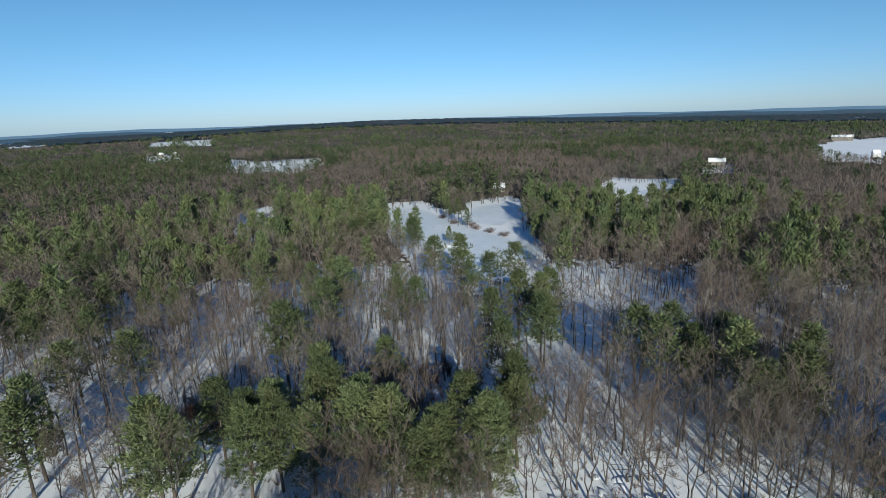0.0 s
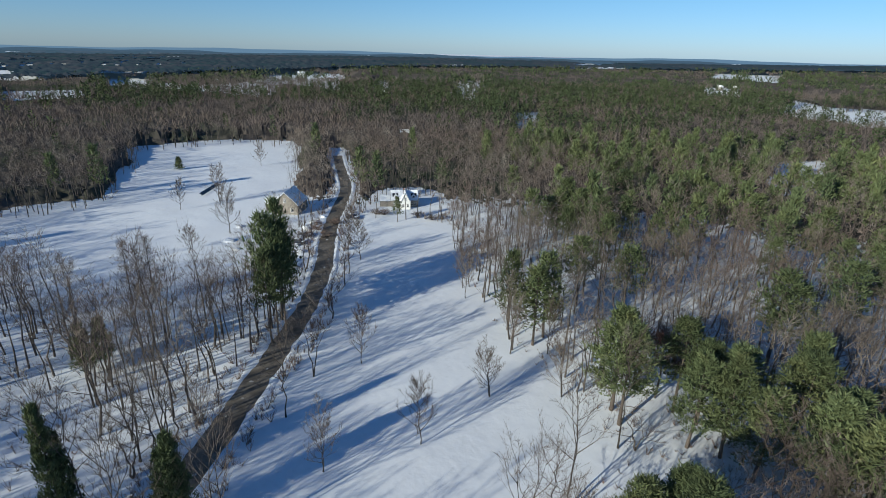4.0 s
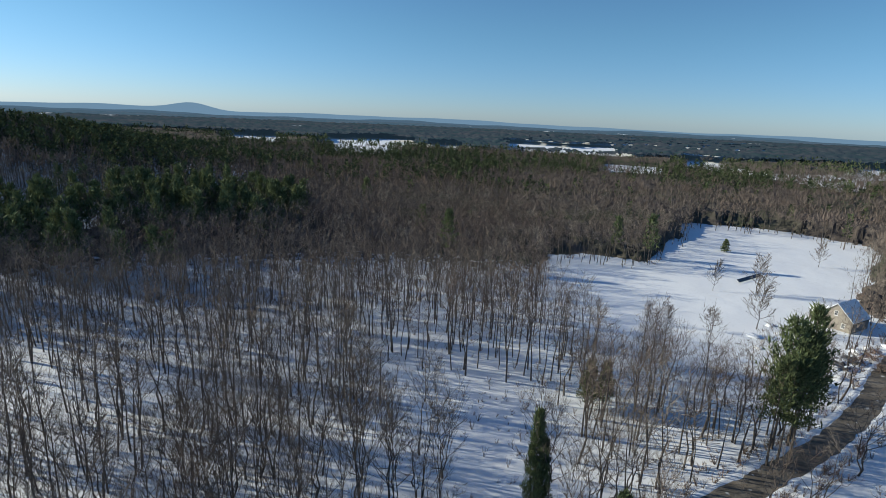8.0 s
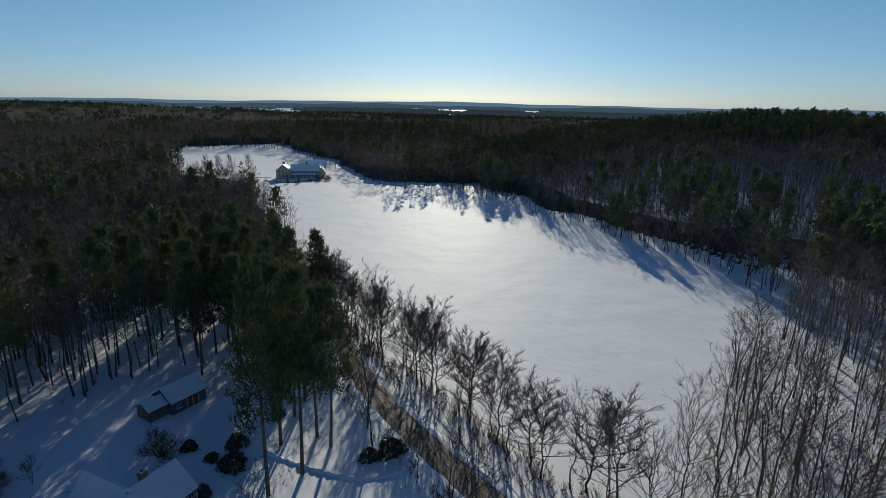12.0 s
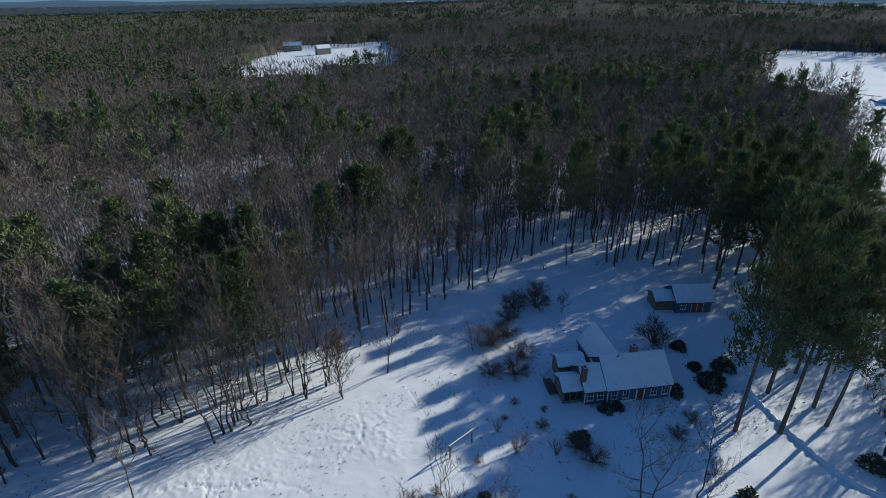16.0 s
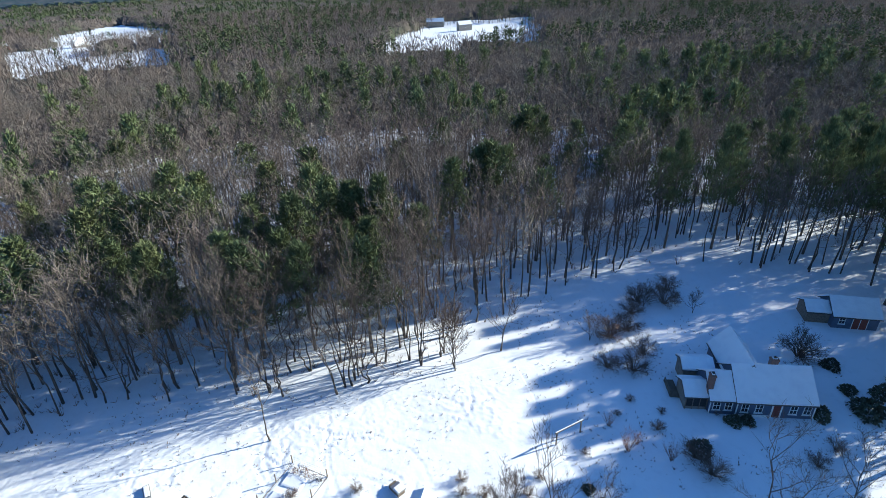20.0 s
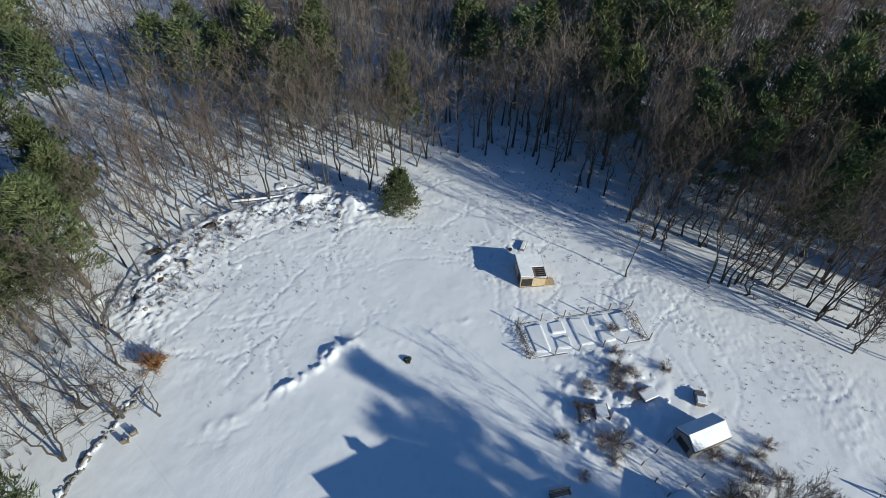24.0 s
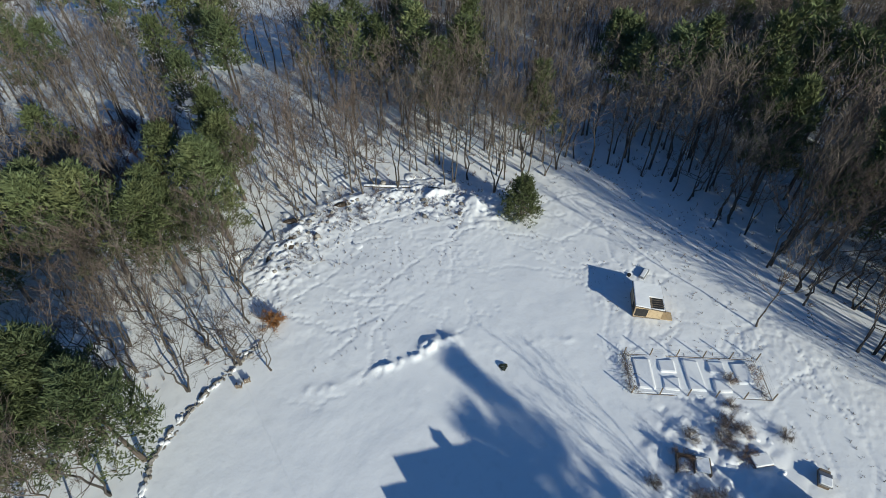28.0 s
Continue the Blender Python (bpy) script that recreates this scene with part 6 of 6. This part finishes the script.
MOUNDS_DARK = [lump_mesh(9 + s, 1.0, 0.6, "earth", EARTH, 2) for s in range(3)]
bank = tagged(thing("rubble_bank", Matrix(), "bank of boulders, earth and brush under lumpy snow", "bank"), kind="structure")
BANK = [(7, 56), (10, 59), (14, 62), (19, 64.5), (25, 64.5), (31, 62), (36, 57.5), (40, 52)]
for (ax, ay), (bx, by) in zip(BANK, BANK[1:]):
    nx, ny = -(by - ay), bx - ax
    nl = math.hypot(nx, ny)
    for k in range(11):
        u, o = wallrnd.random(), wallrnd.gauss(-1.0, 2.0)
        ob = part("boulder", STONES[wallrnd.randrange(4)], None, bank)
        bx1, by1 = ax + (bx - ax) * u + nx / nl * o, ay + (by - ay) * u + ny / nl * o
        ob.matrix_basis = Matrix.LocRotScale((bx1, by1, wallrnd.uniform(0.3, 0.9)), Euler((wallrnd.uniform(0, 1), 0, wallrnd.uniform(0, 6))), [wallrnd.choice((0.6, 0.8, 1.1, 1.7))] * 3)
    for k in range(6):
        u, o = wallrnd.random(), wallrnd.uniform(-7, -1)
        ob = part("boulder", STONES[wallrnd.randrange(4)], None, bank)
        ob.matrix_basis = Matrix.LocRotScale((ax + (bx - ax) * u + nx / nl * o, ay + (by - ay) * u + ny / nl * o, wallrnd.uniform(0.25, 0.4)), Euler((wallrnd.uniform(0, 1), 0, wallrnd.uniform(0, 6))), [wallrnd.choice((0.4, 0.55, 0.8))] * 3)
    for k in range(1):
        u, o = wallrnd.random(), wallrnd.gauss(0.6, 0.8)
        ob = part("earth", MOUNDS_DARK[wallrnd.randrange(3)], None, bank)
        q = wallrnd.uniform(0.5, 1.1)
        ob.matrix_basis = Matrix.LocRotScale((ax + (bx - ax) * u + nx / nl * o, ay + (by - ay) * u + ny / nl * o, 0.35), Euler((0, 0, math.atan2(by - ay, bx - ax) + wallrnd.gauss(0, 0.4))), (q * 1.6, q * 0.8, q * 0.7))
    for k in range(46):
        u, o = wallrnd.random(), wallrnd.gauss(-1.0, 3.2)
        ob = part("snow_lump", MOUNDS[wallrnd.randrange(5)], None, bank)
        q = wallrnd.choice((0.25, 0.35, 0.45, 0.6, 0.8, 1.1))
        ob.matrix_basis = Matrix.LocRotScale((ax + (bx - ax) * u + nx / nl * o, ay + (by - ay) * u + ny / nl * o, -0.05), Euler((0, 0, wallrnd.uniform(0, 6))), (q * 1.3, q, q * 0.85))
lg = thing("fallen_log", look((27.5, 66.3, 0.35), (38.5, 57.6, 0.5)), "snow-capped fallen tree trunk on the bank", "log")
lb = Geo()
lb.tube([Vector((0, 0, 0)), Vector((0.2, 0.1, -4)), Vector((-0.1, 0.1, -9)), Vector((0, 0, -13))], [0.28, 0.25, 0.2, 0.1], 8)
part("trunk", mesh_from("trunk", *lb.arrays(), BARK, True), None, lg)
sn = Geo()
sn.tube([Vector((0, 0.16, 0)), Vector((0.2, 0.26, -4)), Vector((-0.1, 0.22, -9))], [0.24, 0.22, 0.1], 7)
part("snow_cap", mesh_from("snow_cap", *sn.arrays(), ROOF_SNOW, True), None, lg)

# brush on the bank and dry stalks through the snow
BRUSH = [shrub_geo(400 + s, 1.1, 6, 6, 0.016).arrays() for s in range(4)]
bx_, by_ = [], []
for (ax, ay), (bx, by) in zip(BANK, BANK[1:]):
    u = rng.random(64)
    o = rng.normal(-1.0, 2.8, 64)
    nl = math.hypot(bx - ax, by - ay)
    bx_.append(ax + (bx - ax) * u - (by - ay) / nl * o)
    by_.append(ay + (by - ay) * u + (bx - ax) / nl * o)
bp_ = places(np.concatenate(bx_), np.concatenate(by_), 0.25, 0.8, (0.5, 1.1))
bp_[:, 2] += 0.3
stuff("brush", BRUSH, bp_, SHRUB, "tangled dead brush on the rubble bank", "brush")
STALK = [shrub_geo(420 + s, 0.5, 3, 1, 0.028).arrays() for s in range(4)]
x, y = jitter_grid(24, 86, 1.0, 1.8)
keep = inside(YARD, x, y) & (soft_noise(x, y, 7, 21) * 0.5 + soft_noise(x, y, 2.5, 22) * 0.5 > 0.51) & (x > 2) & ((y > 38) | (x > 41) | (x > 30) & (y < 11))
stuff("dry_stalks", STALK, places(x[keep], y[keep], 0.25, 0.9, (0.4, 1.1)), SHRUB, "dry grass and weed stalks poking through the snow", "dry grass")


# ---- the trodden snow of the yard ----
YX0, YX1, YY0, YY1, YS = -2.0, 62.0, -24.0, 68.0, 0.24
ux, uy = np.meshgrid(np.arange(YX0, YX1, YS), np.arange(YY0, YY1, YS), indexing="ij")
edge = np.minimum(np.minimum(ux - YX0, YX1 - ux), np.minimum(uy - YY0, YY1 - uy))


def ripple(size, seed):
    return soft_noise(ux, uy, size, seed) - 0.5


lift = 0.07 + 0.05 * ripple(3.5, 51) + 0.02 * ripple(1.0, 52)
near_bank = line_distance(BANK, ux, uy)
rough = np.exp(-(near_bank / 5.0) ** 2) * np.where(ux < 46, 1, 0)
lift += rough * (0.6 * np.abs(ripple(2.0, 53)) + 0.6 * np.abs(ripple(0.8, 54)) + 0.5 * np.abs(ripple(0.45, 55)))
lift += 0.8 * np.exp(-(near_bank / 1.2) ** 2) * (0.25 + np.clip(ripple(1.6, 56) * 3, 0, 1))
BERM = [(4.5, 36.0), (7, 34.8), (10.5, 34.2), (14, 33.8), (17, 33.0), (20.5, 33.4), (23, 32), (25, 29), (30, 27), (34.5, 24.5)]
near_berm = line_distance(BERM, ux, uy)
lift += np.exp(-(near_berm / 0.55) ** 2) * (0.08 + 0.8 * np.clip(ripple(0.7, 57) + 0.12, 0, 1)) * np.where(ux < 23, np.clip((ux - 6) / 8, 0.35, 1.0), 0.22)
lift += 0.55 * np.exp(-((ux - 19.6) ** 2 / 1.9 + (uy - 33.6) ** 2 / 0.8)) * (0.8 + 1.0 * ripple(0.6, 58))
lift += 0.35 * np.exp(-((ux - 22.0) ** 2 / 1.2 + (uy - 33.0) ** 2 / 1.0))
# churned ground by the garden and the sheds
churn = np.clip((soft_noise(ux, uy, 9, 59) - 0.3) * 5, 0, 1) * np.clip((ux - 38) / 5, 0, 1) * np.clip((uy + 24) / 6, 0, 1) * np.clip((34 - uy) / 5, 0, 1)
lift += churn * (0.12 * np.abs(ripple(0.9, 60)) + 0.2 * np.abs(ripple(0.45, 61)))
heaps = np.exp(-(((ux - 36) / 7) ** 2 + ((uy - 5) / 6) ** 2) ** 2)
lift += heaps * (1.0 * np.abs(ripple(1.4, 65)) + 0.6 * np.abs(ripple(0.7, 66)))
upper = np.clip((uy - 36) / 6, 0, 1) * np.clip(ux / 6, 0, 1)
fine = soft_noise(ux, uy, 6, 67)
lift += upper * (0.05 * ripple(1.3, 62) + 0.1 * np.clip(fine * 2 - 0.4, 0.2, 1) * np.abs(ripple(0.5, 63)) + 0.04 * ripple(0.26, 64))
for k, (cx0, cy0, rad) in enumerate(((22, 22, 31.0), (22, 22, 32.6), (24, 18, 36.5), (24, 18, 38.0))):
    track = np.abs(np.hypot(ux - cx0, uy - cy0) - rad - 0.6 * ripple(8, 70 + k))
    lift -= 0.05 * np.exp(-(track / 0.3) ** 2) * np.clip(ripple(6, 75 + k) * 6, 0, 1) * ((uy > 44) & (ux > 8) & (ux < 44))
# footprints: wandering lines of small dents
steprnd = np.random.default_rng(12)
for walkway in range(120):
    px, py, head = steprnd.uniform(6, 60), steprnd.uniform(-10, 58), steprnd.uniform(0, 6.28)
    for k in range(int(steprnd.uniform(12, 40))):
        head += steprnd.normal(0, 0.18)
        px, py = px + 0.62 * math.cos(head), py + 0.62 * math.sin(head)
        i, j = int((px - YX0) / YS), int((py - YY0) / YS)
        if 2 < i < ux.shape[0] - 3 and 2 < j < ux.shape[1] - 3 and not (px < 36 and py < 33):
            lift[i, j] -= 0.15
            lift[i + 1, j] -= 0.1
            lift[i, j + 1] -= 0.08
open_yard = inside(YARD, ux, uy) | (line_distance(YARD + YARD[:1], ux, uy) < 3.5)
lift = np.where(open_yard, np.maximum(lift, 0.012), -0.06)
fade = np.clip(edge / 7, 0, 1)
lift = np.where(edge < 0.6, -0.06, 0.012 + (lift - 0.012) * fade)
sv = np.stack([ux, uy, ground_z(ux, uy) + lift], 2).reshape(-1, 3)
n0, n1 = ux.shape
ii, jj = np.meshgrid(np.arange(n0 - 1), np.arange(n1 - 1), indexing="ij")
sf = np.stack([ii * n1 + jj, (ii + 1) * n1 + jj, (ii + 1) * n1 + jj + 1, ii * n1 + jj + 1], 2).reshape(-1, 4)
vis = (open_yard[:-1, :-1] & (np.hypot(ux, uy)[:-1, :-1] > 16)).ravel()
tagged(new("yard_snow", mesh_from("yard_snow", sv, sf[vis], SNOW, True)), "trodden, drifted and heaped snow over the yard", "snow", kind="structure")


u = rng.random(300) * (len(ROW) - 1.01)
k = u.astype(int)
RW = np.array(ROW)
ex = RW[k] + (RW[k + 1] - RW[k]) * (u - k)[:, None] + rng.normal(0, 1.5, (300, 2))
stuff("field_edge_brush", SCRUB, places(ex[:, 0], ex[:, 1], 0.6, 1.5, (0.8, 1.6)), SHRUB, "tangled leafless brush between the road and the big field", "brush")


# ---- roadside brush and the pond's shore ----
u = rng.random(640)
seg = rng.integers(2, len(ROAD) - 2, 640)
RA, RB = np.array(ROAD)[seg], np.array(ROAD)[seg + 1]
side = rng.choice((-1, 1), 640) * rng.uniform(3.2, 6.5, 640)
nrm = np.stack([-(RB - RA)[:, 1], (RB - RA)[:, 0]], 1) / np.linalg.norm(RB - RA, axis=1)[:, None]
pp_ = RA + (RB - RA) * u[:, None] + nrm * side[:, None]
stuff("roadside_brush", SCRUB, places(pp_[:, 0], pp_[:, 1], 0.6, 1.7, (0.8, 1.6)), SHRUB, "leafless brush along the road edge", "brush")
isl = tagged(thing("pond_island", pose(2, 222, 0.2), "tiny snow-topped island in the frozen pond", "island"), kind="structure")
ob = part("snow_lump", MOUNDS[1], None, isl)
ob.scale = (5.5, 3.0, 1.2)
pine(1, 222, 0.5, 0.6)
pine(3, 223, 0.35, 0.5)
for px, py, k in ((6, 262, 0.8), (1, 272, 0.75), (10, 256, 0.6), (-14, 243, 0.8), (-16, 236, 0.7), (40, 206, 0.8), (-12, 218, 0.75), (44, 226, 0.9)):
    pine(px, py, k, k * 1.2)
for px, py in ((14, 254), (20, 246), (26, 238), (4, 268), (-2, 282), (12, 262), (-8, 214), (-5, 206)):
    bush(px, py, 1.2, 1.8)


for px, py in ((-142.2, 100.3), (-157.8, 87.5), (-147.8, 98.2), (-152.8, 63.9), (-145.3, 63.2), (-149.3, 58.9), (-155.2, 70.8), (-140.9, 103.6), (-155.7, 89.7)):
    bush(px, py, 1.0, 1.5)

# the wet hollow with its dark red brush
for cx, cy, wx, wy, n in ((-6, 88, 17, 8, 230), (-42, 92, 12, 7, 130), (-8, 103, 15, 8, 130)):
    u, q = rng.random(n) * 6.283, np.sqrt(rng.random(n))
    stuff("red_brush", [dome_geo(440 + s, 1.4, 7, 60, 0.03).arrays() for s in range(4)], places(cx + wx * q * np.cos(u), cy + wy * q * np.sin(u), 1.0, 2.2, (1.0, 1.7)), WET_BRUSH, "thicket of dark red leafless brush in a hollow", "brush")


# ---- far houses ----
def far_house(az, d, w, wall_mat, turn=20, k=1.0):
    px, py = d * math.sin(radians(az)), d * math.cos(radians(az))
    k = 0.7 * k
    e = thing("house", Matrix.LocRotScale((px, py, gz(px, py) + 2.0), Euler((0, 0, radians(-az + turn))), (k, k, k)), "distant house with a snow-covered roof among trees", "house", "distant houses")
    gable_block(e, -w / 2, w / 2, 0, 8, 4.5, 8.5, wall_mat)
    part("foundation", boxed(-w / 2 - 0.1, -0.1, -4, w / 2 + 0.1, 8.1, -0.2), STONE, e)
    for q in (-0.3, 0, 0.3):
        window(e, w * q, 1.2, 1.2, 1.8)


for az, d, w, m, turn in ((15.8, 960, 16, WHITE_PAINT, 10), (19.6, 950, 22, GREY_WALL, 0), (29.7, 1080, 20, GREY_WALL, 15), (33, 1070, 18, WHITE_PAINT, -20), (36, 905, 34, GREY_WALL, 0), (38.5, 640, 8, WHITE_PAINT, 20), (26.7, 532, 20, GREY_WALL, 10), (5.6, 352, 14, GREY_WALL, 15), (-27.5, 915, 12, GREY_WALL, 10), (-26.4, 905, 10, GREY_WALL, -25), (-33, 960, 12, GREY_WALL, 0),
                          (70, 610, 18, WHITE_PAINT, 20), (64.5, 625, 16, RED_PAINT, 0), (75, 600, 26, GREY_WALL, 5), (104.5, 520, 18, GREY_WALL, 25), (101.5, 560, 24, GREY_WALL, 0), (-76, 820, 14, WHITE_PAINT, 10), (-74, 860, 12, GREY_WALL, 30), (-72, 840, 12, WHITE_PAINT, -10), (-68, 1000, 16, WHITE_PAINT, 0), (-66, 1250, 22, WHITE_PAINT, 15), (-80, 715, 30, WHITE_PAINT, 0), (-57.5, 330, 12, GREY_WALL, 10), (171, 1050, 40, GREY_WALL, 0)):
    far_house(az, d, w, m, turn)
